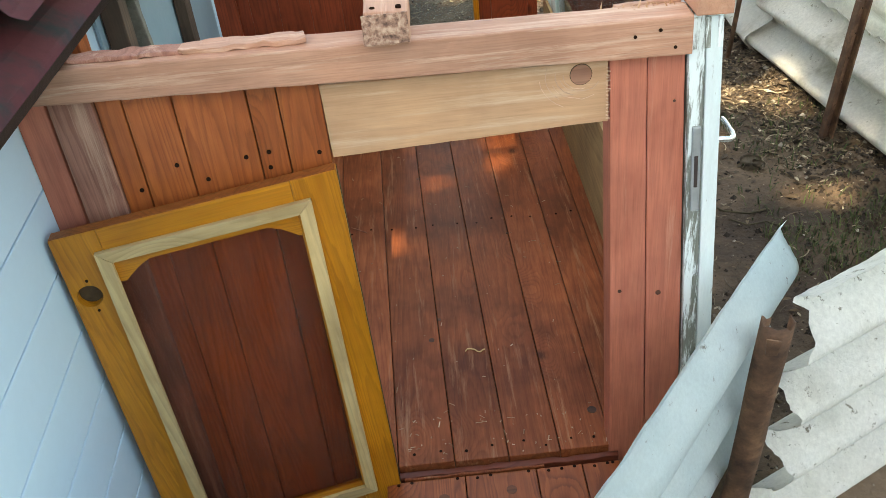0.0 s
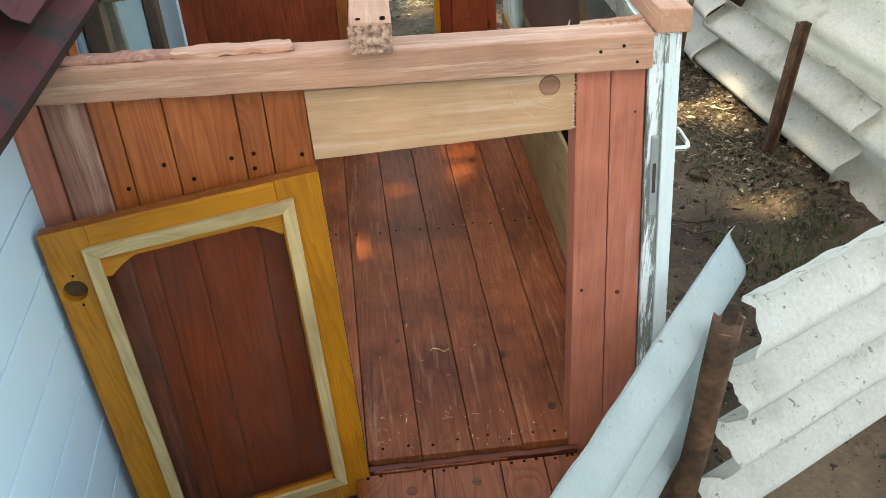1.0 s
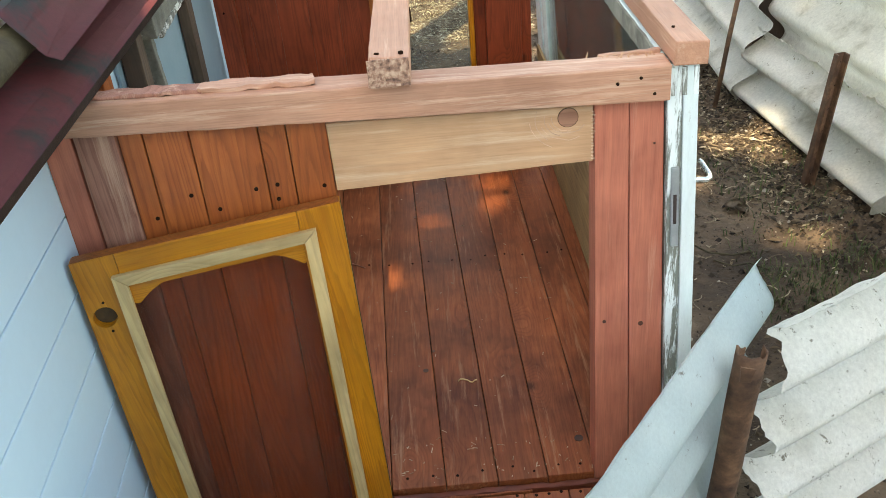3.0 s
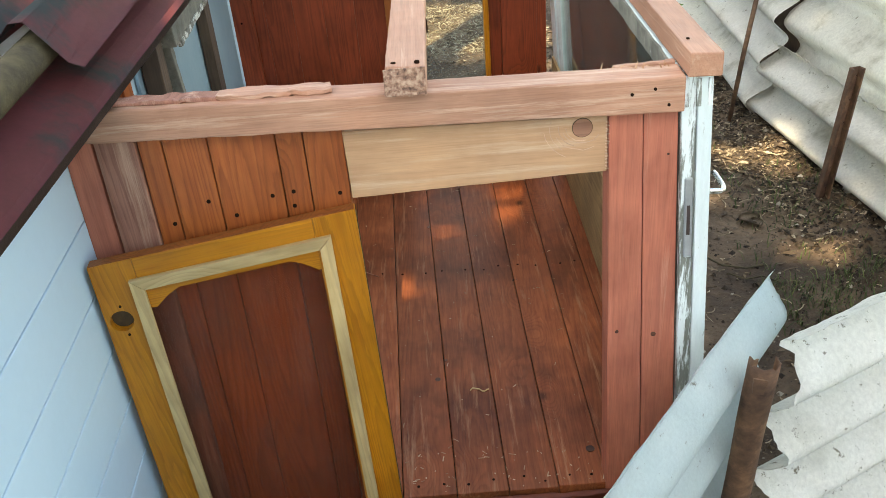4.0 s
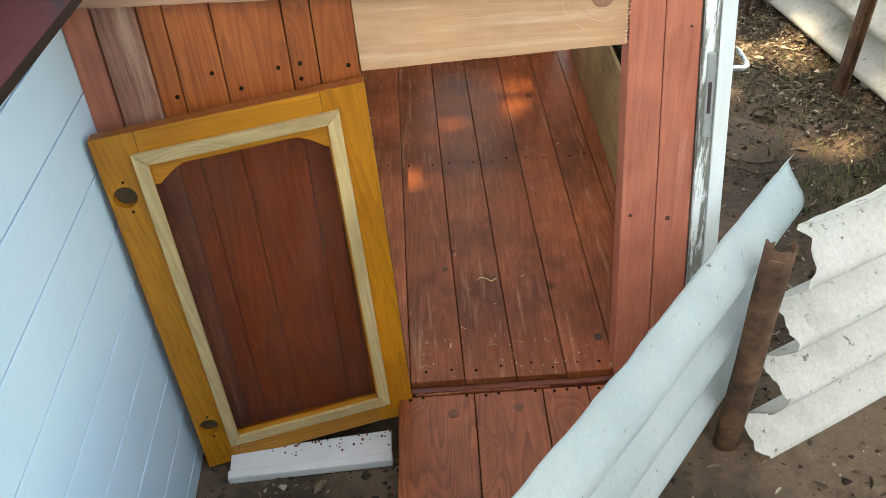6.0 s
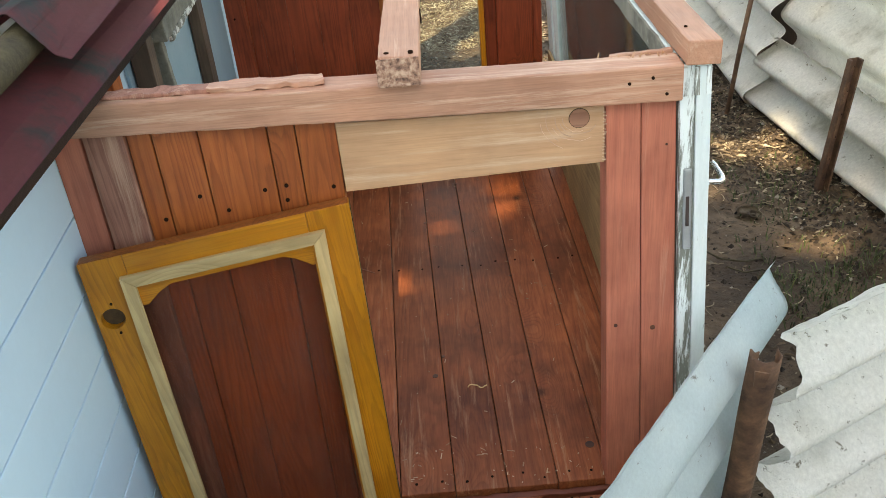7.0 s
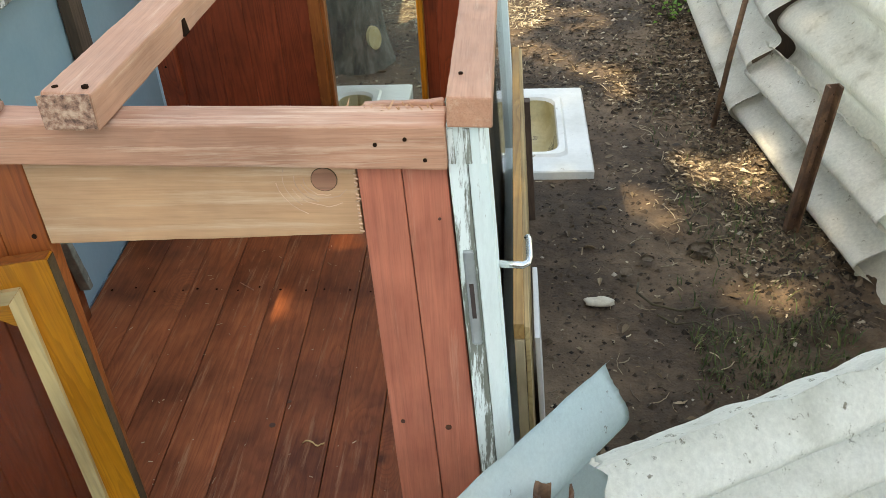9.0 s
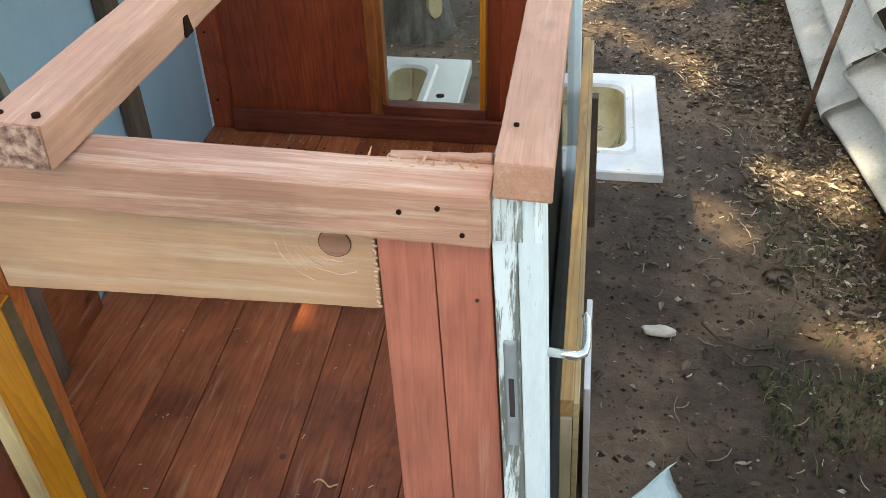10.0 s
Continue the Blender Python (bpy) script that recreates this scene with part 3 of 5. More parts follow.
for k in range(16):
    z = 0.757 + 0.0048 * k
    part("splinter", tube([(-0.002, -0.0008, z), (0.0006 + 0.003 * rk.random(), -0.0022, z + 0.002 * rk.uniform(-1, 1))], 0.0010, 5), pale_fibre, lint)
# front beam
beam = part("front_beam", hexa([(-0.80, -0.022, 0.8690), (0.101, -0.022, 0.8435), (0.101, 0.022, 0.8435), (-0.80, 0.022, 0.8690)],
            [(-0.80, -0.021, 0.9135), (0.100, -0.021, 0.894), (0.100, 0.024, 0.896), (-0.80, 0.024, 0.9150)], 0.003), pink_x, kennel, "rough pink-stained front beam")
rough_mesh(beam, 0.0010)
for x, z in ((0.028, 0.8745), (0.059, 0.8800), (0.0785, 0.8560)):
    part("nail_hole", disc((x, -0.0222, z), 0.0022, (0, 1, 0), 0.0016, 12), hole_dark, beam)
for k, (x0, x1, za, zb, th, m, lab) in enumerate(((-0.70, -0.525, 0.9120, 0.9080, 0.0045, worn_z, "dark splintered lath on the beam"), (-0.53, -0.372, 0.9085, 0.9050, 0.0070, pink_x, "pale broken lath nailed on the beam"))):
    part("lath", rough_edge(hexa([(x0, -0.010 + 0.003 * k, za), (x1, -0.008, zb), (x1 - 0.006, 0.022, zb), (x0, 0.020, za)], [(x0, -0.008, za + th), (x1, -0.006, zb + th), (x1 - 0.006, 0.022, zb + th), (x0, 0.02, za + th)], 0.0015), 0.0034, 0.005, k), m, kennel, lab)
rs = random.Random(4)
for i in range(26):
    x = rs.choice((rs.uniform(-0.01, 0.10), rs.uniform(0.03, 0.06)))
    y = rs.uniform(0.012, 0.026)
    h = rs.uniform(0.003, 0.009)
    q = rs.uniform(-0.008, 0.008)
    z = 0.895 if x > -0.1 else 0.912
    part("splinter", hexa([(x, y, z), (x + 0.0025, y, z), (x + 0.0025, y + 0.0015, z), (x, y + 0.0015, z)], [(x + q, y + q, z + h), (x + q + 0.0006, y + q, z + h), (x + q + 0.0006, y + q + 0.0005, z + h), (x + q, y + q + 0.0005, z + h)]), tan_x, beam)
part("broken_patch", rough_edge(block(0.012, 0.097, 0.0245, 0.034, 0.87, 0.899, 0.002), 0.0022, 0.006), pink_x, kennel, "torn top strip of the beam")
# rafter
raft = part("rafter", hexa([(-0.302, -0.044, 0.9075), (-0.246, -0.044, 0.9045), (-0.226, BACK + 0.03, 0.905), (-0.282, BACK + 0.03, 0.908)], [(-0.298, -0.04, 0.948), (-0.245, -0.04, 0.945), (-0.225, BACK + 0.03, 0.945), (-0.279, BACK + 0.03, 0.948)], 0.003), pink_y, kennel, "pink-stained rafter laid over the beam")
rough_mesh(raft, 0.0011)
part("end_grain", rough_edge(block(-0.3005, -0.2465, -0.0462, -0.0435, 0.909, 0.946, 0.0005), 0.0012, 0.003), rough_stuff("sawn_end_grain", ((0.35, (0.10, 0.05, 0.035)), (0.5, (0.36, 0.19, 0.13)), (0.65, (0.56, 0.37, 0.26))), 140, 320, 0.85, 0.8, 0.002), raft, "rough sawn end grain")
for x in (-0.287, -0.256):
    part("nail_hole", disc((x, -0.028, 0.947), 0.0035, (0, 0, 1), 0.003, 10), hole_dark, raft)
part("notch", hexa([(-0.2445, 0.219, 0.906), (-0.2395, 0.219, 0.906), (-0.2395, 0.238, 0.906), (-0.2445, 0.238, 0.906)], [(-0.2445, 0.223, 0.926), (-0.2405, 0.223, 0.926), (-0.2405, 0.233, 0.926), (-0.2445, 0.233, 0.926)], 0.001), hole_dark, raft, "dark bark-edged notch")
# side beam on the sash
sb = part("side_beam", hexa([(0.102, -0.022, 0.8925), (0.148, -0.022, 0.8905), (0.150, BACK + 0.02, 0.8905), (0.100, BACK + 0.02, 0.8925)], [(0.103, -0.022, 0.926), (0.148, -0.022, 0.924), (0.150, BACK + 0.02, 0.925), (0.100, BACK + 0.02, 0.927)], 0.0025), pink_y, kennel, "pink-stained top plate over the window sash")
rough_mesh(sb, 0.0009)
part("nail_hole", disc((0.115, 0.036, 0.9262), 0.0024, (0, 0, 1), 0.002, 10), hole_dark, sb)
# right side: an old sash with glass
sash = thing("window_sash", (0.13, 0.7, 0.03), "old pale blue window sash with peeling paint, used as kennel side", "window")


def sash_block(x0, x1, y0, y1, z0, z1, bevel=0.002):
    return upright(x0, x1, y0, y1, z0, z1, bevel)


part("stile", sash_block(0.101, 0.122, -0.008, 0.055, 0.03, 0.889), bare_grey, sash, "front stile rubbed to grey wood")
part("stile", sash_block(0.1225, 0.1435, -0.010, 0.052, 0.03, 0.888), peeling, sash)
part("stile", sash_block(0.103, 0.1415, 1.33, 1.42, 0.03, 0.888), peeling, sash)
part("top_rail", sash_block(0.103, 0.1415, 0.056, 1.329, 0.853, 0.888), peeling, sash)
part("bottom_rail", sash_block(0.103, 0.1415, 0.056, 1.329, 0.03, 0.17), peeling, sash)
for z0, z1 in ((0.842, 0.852),):
    part("glazing_bead", sash_block(0.108, 0.121, 0.056, 1.329, z0, z1, 0.003), white_paint, sash)
part("glazing_bead", sash_block(0.108, 0.119, 1.318, 1.329, 0.17, 0.842, 0.003), white_paint, sash)
part("inner_board", sash_block(0.0955, 0.1025, 0.048, 1.40, 0.118, 0.43, 0.001), hard_y, sash, "tan hardboard lining inside")
part("putty", rough_edge(sash_block(0.0985, 0.1045, 0.056, 1.329, 0.856, 0.886, 0.001), 0.0022, 0.012), old_sash, sash, "dark crumbled edge under the top plate")
gp = part("pane", sash_block(0.124, 0.127, 0.05, 1.335, 0.165, 0.855, 0), pane_dirty, sash, "dirty streaked window glass")
gp.visible_shadow = False
for x in (0.106, 0.123, 0.139):
    part("tenon_end", sash_block(x - 0.003, x + 0.004, -0.0115, -0.009, 0.845, 0.886, 0.0008), bare_grey, sash)
lock = part("lock_plate", sash_block(0.107, 0.119, -0.0105, -0.0075, 0.60, 0.735, 0.003), zinc, sash, "dull metal espagnolette plate")
part("slot", sash_block(0.1105, 0.1155, -0.0115, -0.0102, 0.64, 0.69, 0.0008), drip_dark, lock)
hx = lean_x(0.1435, 0.69)
part("handle", tube([(hx - 0.004, 0.03, 0.69), (hx + 0.028, 0.029, 0.688), (hx + 0.034, 0.034, 0.688), (hx + 0.036, 0.043, 0.689), (hx + 0.036, 0.080, 0.690), (hx + 0.034, 0.086, 0.691)], 0.0045, 12, 0.9), chrome, sash, "bent bright metal lever handle", True)
# back wall with a glazed door leaf
backs = [(-0.808, -0.750, red_z, -0.012), (-0.749, -0.715, red_z, 0), (-0.714, -0.634, red_z, 0), (-0.633, -0.545, red_z, 0), (-0.544, -0.456, red_z, 0), (-0.455, -0.367, red_z, 0), (-0.366, -0.336, umber_z, -0.010), (-0.064, -0.03, red_z, 0.012), (-0.029, 0.075, red_z, -0.004), (0.076, 0.104, red_z, 0.006)]
for a, b, m, dy in backs:
    part("back_board", block(a - 0.0004, b + 0.0004, BACK + dy, BACK + 0.025, 0.117, 0.90), m, kennel)
for z in (0.2, 0.39, 0.6, 0.8):
    part("nail_hole", disc((-0.785, BACK - 0.0125, z), 0.003, (0, 1, 0), 0.0016, 10), hole_dark, kennel)
part("base_trim", block(-0.747, 0.10, BACK - 0.026, BACK - 0.0125, 0.1165, 0.182, 0.004), red_x, kennel)
part("window_rail", block(-0.335, -0.065, BACK - 0.008, BACK + 0.03, 0.1165, 0.205, 0.002), red_x, kennel)
part("window_rail", block(-0.335, -0.065, BACK - 0.008, BACK + 0.03, 0.855, 0.90, 0.002), umber_z, kennel)
part("window_stile", block(-0.081, -0.0655, BACK - 0.010, BACK + 0.03, 0.206, 0.854, 0.003), yellow_z, kennel)
part("window_stile", block(-0.3355, -0.324, BACK - 0.006, BACK + 0.03, 0.206, 0.854, 0.003), umber_z, kennel)
gp = part("pane", block(-0.325, -0.080, BACK + 0.006, BACK + 0.009, 0.204, 0.857, 0), pane_dirty, kennel, "dusty window glass with runs")
gp.visible_shadow = False
# left side: studs and an old sash before the pale wall
def left_bar(x0, x1, y0, y1, z0, z1, bevel=0.002, slope=0.0):
    """A piece along the left wall, which runs a little outwards to the back."""
    k = lambda x, y: x - 0.0454 * y
    return hexa([(k(x, y), y, z0) for x, y in ((x0, y0), (x1, y0), (x1, y1), (x0, y1))], [(k(x, y), y + slope, z1) for x, y in ((x0, y0), (x1, y0), (x1, y1), (x0, y1))], bevel)


part("corner_post", upright(-0.732, -0.700, 0.130, 0.170, 0.372, 0.935), orange_z, kennel, "orange-stained corner post behind the beam")
part("stud", left_bar(-0.748, -0.712, 0.425, 0.47, 0.117, 0.90), grey_z, kennel, "weathered grey-brown stud")
part("stud", left_bar(-0.748, -0.722, 0.955, 1.015, 0.117, 0.90), grey_z, kennel, "weathered grey-brown stud")
part("side_board", left_bar(-0.747, -0.731, 0.024, 0.655, 0.118, 0.37, 0.002), floor_y, kennel, "red-brown board low along the side")
part("pole_end", tube([(-0.765, 0.847, 0.812), (-0.785, 1.297, 0.817)], 0.019, 14), drip_dark, kennel, "dark end of a round pole against the wall", True)
side = thing("old_window_frame", (-0.74, 0.9, 0.117), "weathered window frame with flaking grey paint inside the kennel", "window")
part("stile", rough_edge(left_bar(-0.728, -0.704, 0.635, 0.655, 0.20, 0.83, 0.003, -0.120), 0.0016, 0.02), old_sash, side)
part("top_rail", rough_edge(left_bar(-0.728, -0.690, 0.49, 1.405, 0.832, 0.872, 0.003), 0.0022, 0.02), old_sash, side)
part("glazing_bead", rough_edge(left_bar(-0.702, -0.692, 0.545, 1.40, 0.814, 0.829, 0.003), 0.0022, 0.015), old_bead, side)
part("side_panel", left_bar(-0.7570, -0.7505, 0.40, 1.412, 0.117, 0.84, 0.001), blue_paint, kennel, "pale blue painted sheet behind the old frame")

# ---- porch step ----
porch = thing("porch_step", (-0.15, -0.25, 0.0), "low step of orange-brown varnished planks before the kennel opening", "step")
for a, b in ((-0.376, -0.2405), (-0.2390, -0.1165), (-0.1150, -0.0365), (-0.0350, 0.03)):
    pb = part("plank", block(a, b, -0.50, -0.018, 0.078, 0.101, 0.002), porch_y, porch)
    for x in (a + 0.043, a + 0.020, b - 0.013):
        if a < x < b - 0.01:
            part("nail", disc((x, -0.0235 + 0.002 * math.sin(90 * x), 0.1013), 0.0030, (0, 0, 1), 0.001, 8), hole_dark, pb)
for x, y, r in ((-0.279, -0.063, 0.010), (-0.163, -0.058, 0.009)):
    part("knot", disc((x, y, 0.1013), r, (0, 0, 1), 0.001, 18), wood("porch_knot_brown", (0.24, 0.075, 0.03), (0.12, 0.04, 0.018), "X", 0.5, knots=0, ring=60), porch, "round brown knot in a plank")
for y in (-0.46, -0.07):
    part("bearer", block(-0.37, 0.015, y, y + 0.045, -0.01, 0.0775), dark_z, porch)

# ---- cabinet door leaning on the front ----
tl, tr, bl = Vector((-0.747, -0.066, 0.698)), Vector((-0.363, -0.026, 0.737)), Vector((-0.737, -0.066, 0.004))
ux = (tr - tl).normalized()
uz = (tl - bl)
uz = (uz - uz.dot(ux) * ux).normalized()
DW, DH = (tr - tl).length, 0.678
D = Matrix((ux, uz.cross(ux), uz)).transposed().to_4x4()
D.translation = tl - DH * uz
BR = Vector((-0.352, -0.020, 0.066))


def on_door(bm):
    """From the door's plane axes to where the slightly racked door stands."""
    inv, out = D.inverted(), uz.cross(ux)
    for v in bm.verts:
        p = inv @ v.co
        u, w = p.x / DW, p.z / DH
        v.co = (1 - u) * (1 - w) * bl + u * (1 - w) * BR + (1 - u) * w * tl + u * w * tr + out * p.y
    return bm


door = thing("cabinet_door", tuple(D.translation), "yellow varnished glazed cabinet door leaning on the kennel front", "door")
SW = 0.063


def stile_with_cups(m, x0, x1, z0, z1, cups, r):
    bm = bmesh.new()
    t = 0.019
    zs = [z0]
    for c in cups:
        zs += [c - 0.03, c + 0.03]
    zs.append(z1)
    cx = x0 + 0.0235
    for i in range(len(zs) - 1):
        a, b = zs[i], zs[i + 1]
        if i % 2 == 0:
            bm.faces.new([bm.verts.new(p) for p in ((x0, 0, a), (x1, 0, a), (x1, 0, b), (x0, 0, b))])
            continue
        c, n = (a + b) / 2, 24
        box = []
        for k in range(n):
            d = (math.cos(2 * math.pi * k / n), math.sin(2 * math.pi * k / n))
            lim = min((x1 - cx) / d[0] if d[0] > 1e-6 else 9, (x0 - cx) / d[0] if d[0] < -1e-6 else 9, (b - c) / d[1] if d[1] > 1e-6 else 9, (a - c) / d[1] if d[1] < -1e-6 else 9)
            box.append((cx + d[0] * lim, 0, c + d[1] * lim))
        ring = [[bm.verts.new(p) for p in box]]
        for rad, dep in ((r, 0), (r, 0.013)):
            ring.append([bm.verts.new((cx + rad * math.cos(2 * math.pi * k / n), dep, c + rad * math.sin(2 * math.pi * k / n))) for k in range(n)])
        for p, q in zip(ring, ring[1:]):
            for k in range(n):
                bm.faces.new((p[k], p[(k + 1) % n], q[(k + 1) % n], q[k]))
        bm.faces.new(ring[-1])
        for cxx, czz in ((x0, a), (x1, a), (x1, b), (x0, b)):
            near = sorted(range(n), key=lambda k: (box[k][0] - cxx) ** 2 + (box[k][2] - czz) ** 2)[:2]
            k0, k1 = near
            if abs(box[k0][0] - box[k1][0]) > 1e-5 and abs(box[k0][2] - box[k1][2]) > 1e-5:
                bm.faces.new((ring[0][k0], ring[0][k1], bm.verts.new((cxx, 0, czz))))
    for p in (((x0, 0, z0), (x0, 0, z1), (x0, t, z1), (x0, t, z0)), ((x1, 0, z0), (x1, 0, z1), (x1, t, z1), (x1, t, z0)), ((x0, 0, z0), (x1, 0, z0), (x1, t, z0), (x0, t, z0)), ((x0, 0, z1), (x1, 0, z1), (x1, t, z1), (x0, t, z1)), ((x0, t, z0), (x1, t, z0), (x1, t, z1), (x0, t, z1))):
        bm.faces.new([bm.verts.new(q) for q in p])
    bmesh.ops.remove_doubles(bm, verts=bm.verts[:], dist=1e-5)
    bmesh.ops.transform(bm, verts=bm.verts[:], matrix=m)
    return bm


def turned(ob):
    """Turn a part's mesh into the door's own axes, so that its grain follows the door."""
    r = D.to_3x3().to_4x4()
    ob.data.transform(r.inverted())
    ob.rotation_euler = D.to_euler()
    return ob


CUPS = (0.099, 0.5815)
turned(part("stile", on_door(stile_with_cups(D, 0.0, SW, 0.0, DH, CUPS, 0.0175)), yellow_z, door))
turned(part("stile", on_door(local_block(D, DW - SW, DW, 0.0, 0.019, 0.0, DH)), yellow_z, door))
turned(part("top_rail", on_door(local_block(D, SW + 0.0003, DW - SW - 0.0003, 0.0003, 0.019, DH - 0.062, DH)), yellow_x, door))
turned(part("bottom_rail", on_door(local_block(D, SW + 0.0003, DW - SW - 0.0003, 0.0003, 0.019, 0.0, 0.062)), yellow_x, door))
for c in CUPS:
    cup = disc(D @ Vector((0.0235, 0.0125, c)), 0.017, uz.cross(ux), 0.001, 24)
    part("hinge_cup", on_door(cup), cup_wood, door, "dark round hinge recess")
    for dz in (-0.025, 0.025):
        part("screw_hole", on_door(disc(D @ Vector((0.0275, -0.0004, c + dz)), 0.0022, uz.cross(ux), 0.001, 8)), hole_dark, door)
BL, BR_, BT, BB, BW = 0.052, 0.3475, 0.6465, 0.0440, 0.0185
FRONT = D @ Matrix.Translation((0, -0.0075, 0))
for m, pts in ((bead_z, [(BL, BB), (BL + BW, BB + BW), (BL + BW, BT - BW), (BL, BT)]), (bead_z, [(BR_, BB), (BR_, BT), (BR_ - BW, BT - BW), (BR_ - BW, BB + BW)]),
               (bead_x, [(BL + 0.0008, BT), (BL + BW + 0.0008, BT - BW), (BR_ - BW - 0.0008, BT - BW), (BR_ - 0.0008, BT)]), (bead_x, [(BL + 0.0008, BB), (BR_ - 0.0008, BB), (BR_ - BW - 0.0008, BB + BW), (BL + BW + 0.0008, BB + BW)])):
    turned(part("bead", on_door(outline(pts, 0.007, FRONT)), m, door, "cream pine glazing bead"))
ix0, ix1, iz1 = BL + BW - 0.008, BR_ - BW + 0.008, BT - BW + 0.008


def arch():
    pts = [(ix0, iz1), (ix0, iz1 - 0.042), (ix0 + 0.016, iz1 - 0.045)]
    for i in range(17):
        t = i / 16
        x = ix0 + 0.024 + t * (ix1 - ix0 - 0.048)
        pts.append((x, iz1 - 0.038 + 0.035 * math.sin(math.pi * t) ** 0.75))
    return pts + [(ix1 - 0.016, iz1 - 0.045), (ix1, iz1 - 0.042), (ix1, iz1)]


turned(part("arched_rail", on_door(outline(arch(), 0.008, D @ Matrix.Translation((0, 0.0008, 0)))), yellow_x, door, "yellow arched inner rail"))
# The side edge lies in shadow; that shade is put into its dark colour.
turned(part("edge", on_door(local_block(D, DW + 0.0003, DW + 0.0012, 0.001, 0.0185, 0.002, DH - 0.002, 0)), cup_wood, door, "door side edge coloured dark for its shade"))
turned(part("edge", on_door(local_block(D, 0.002, DW - 0.002, 0.001, 0.0185, DH + 0.0003, DH + 0.0012, 0)), umber_z, door, "worn brown door edge"))
gp = part("pane", on_door(local_block(D, BL + 0.004, BR_ - 0.004, 0.010, 0.0125, BB + 0.004, BT - 0.004, 0)), pane_clear, door, "dusty clear glass")
gp.visible_shadow = False

# ---- white painted strip on the ground ----
strip = thing("painted_board", (-0.54, -0.08, 0.0), "scuffed white painted board lying below the cabinet door", "board")
part("face", hexa([(-0.693, -0.090, 0.008), (-0.398, -0.071, 0.008), (-0.398, -0.026, 0.014), (-0.693, -0.055, 0.014)], [(-0.693, -0.090, 0.016), (-0.398, -0.071, 0.016), (-0.398, -0.026, 0.028), (-0.693, -0.055, 0.028)], 0.002), white_paint, strip)
part("lip", hexa([(-0.695, -0.106, 0.0), (-0.396, -0.089, 0.0), (-0.396, -0.0715, 0.0), (-0.695, -0.0905, 0.0)], [(-0.695, -0.106, 0.018), (-0.396, -0.089, 0.018), (-0.396, -0.0715, 0.021), (-0.695, -0.0905, 0.021)], 0.003), white_paint, strip)
rd = random.Random(31)
for k in range(46):
    f, g = rd.uniform(0.1, 1.0) ** 0.7, rd.random() ** 3
    x, y = -0.692 + 0.293 * f, -0.055 + 0.029 * f - 0.003 - 0.026 * g
    part("paint_drip", disc((x, y, 0.0276 - 0.0075 * g), rd.uniform(0.0008, 0.0026), (0, -0.3, 1), 0.0014, 7), drip_red, strip)


# ---- corrugated sheets ----
def corrugated(p0, p1, z0, z1, back, pitch=0.13, amp=0.024, thick=0.006, jag0=0.012, jag1=0.012, jagt=0.006, seed=1, nu=70, nv=64, phase=0.0, sag=0.0, chew=0.0, side=1, cusp=0.55):
    """A fibre-cement sheet on edge between two ground points, waves level, top leaning by `back` metres to the right of p0 to p1."""
    bm = bmesh.new()
    a, b = Vector((*p0, 0)), Vector((*p1, 0))
    d = (b - a).normalized()
    nrm = Vector((d.y, -d.x, 0))
    L = (b - a).length
    grid = []
    for j in range(nv + 1):
        row = []
        for i in range(nu + 1):
            u, v = i / nu, j / nv
            z = z0 + (z1 - z0) * v
            th = 2 * math.pi * (z - z0) / pitch + phase
            w = (1 - cusp) * math.cos(th) + cusp * (2 * abs(math.cos(th / 2)) - 1)
            e0 = jag0 * noise.noise((seed * 3.1, z * 11, 0)) + 0.35 * jag0 * noise.noise((seed, z * 45, 5)) + 0.12 * jag0 * noise.noise((seed, z * 160, 5)) - chew * (2 * ((th - math.pi) / (2 * math.pi) % 1.0) - 1)
            e1 = jag1 * noise.noise((seed * 7.7, z * 14, 9))
            s = L * u + e0 * (1 - u) ** 3 + e1 * u ** 3
            zz = z + jagt * noise.noise((s * 17, seed, 2)) * v ** 4 + 0.35 * jagt * noise.noise((s * 70, seed, 8)) * v ** 8
            p = a + d * s + nrm * (back * (zz - z0) / (z1 - z0) + side * amp * w + 0.003 * noise.noise((s * 3, z * 5, seed))) + Vector((0, 0, zz - sag * math.sin(math.pi * u)))
            row.append(bm.verts.new(p))
        grid.append(row)
    for r, q in zip(grid, grid[1:]):
        for i in range(nu):
            bm.faces.new((r[i], r[i + 1], q[i + 1], q[i]))
    bmesh.ops.solidify(bm, geom=bm.faces[:], thickness=thick)
    return bm


G = "corrugated sheets of the fence"
d1 = Vector((0.893, 0.45)).normalized()
s0 = Vector((0.259, -0.1055))
s1 = s0 + d1 * 0.86
solo("fence_sheet", corrugated(s0, s1, 0.004, 0.526, 0.0, phase=6.11, pitch=0.133, amp=0.031, seed=3, jag0=0.045, chew=0.006, jagt=0.014, nu=110, nv=110), asbestos, "cream-grey corrugated fibre-cement sheet with a broken end, standing on edge", "fence sheet", G, smooth=True)
d2 = Vector((-0.631, -0.776)).normalized()
t0 = Vector((0.3115, 0.060)) + 0.038 * Vector((-0.776, 0.631))
t1 = t0 + d2 * 1.55
solo("fence_sheet", corrugated(t0, t1, 0.004, 0.516, -0.038, phase=3.05, pitch=0.165, seed=5, jag0=0.02, nu=110, nv=110, amp=0.021, side=-1), coated, "pale blue-grey corrugated sheet standing on edge beside a rusted stake", "fence sheet", G, smooth=True)
solo("fence_sheet", corrugated((0.905, 3.1), (0.846, 1.70), 0.0, 0.56, -0.12, phase=2.2, seed=7, pitch=0.145, amp=0.036, jagt=0.01, nv=100, cusp=0.0), asbestos_far, "weathered corrugated fibre-cement sheet leaning outwards", "fence sheet", G, smooth=True)
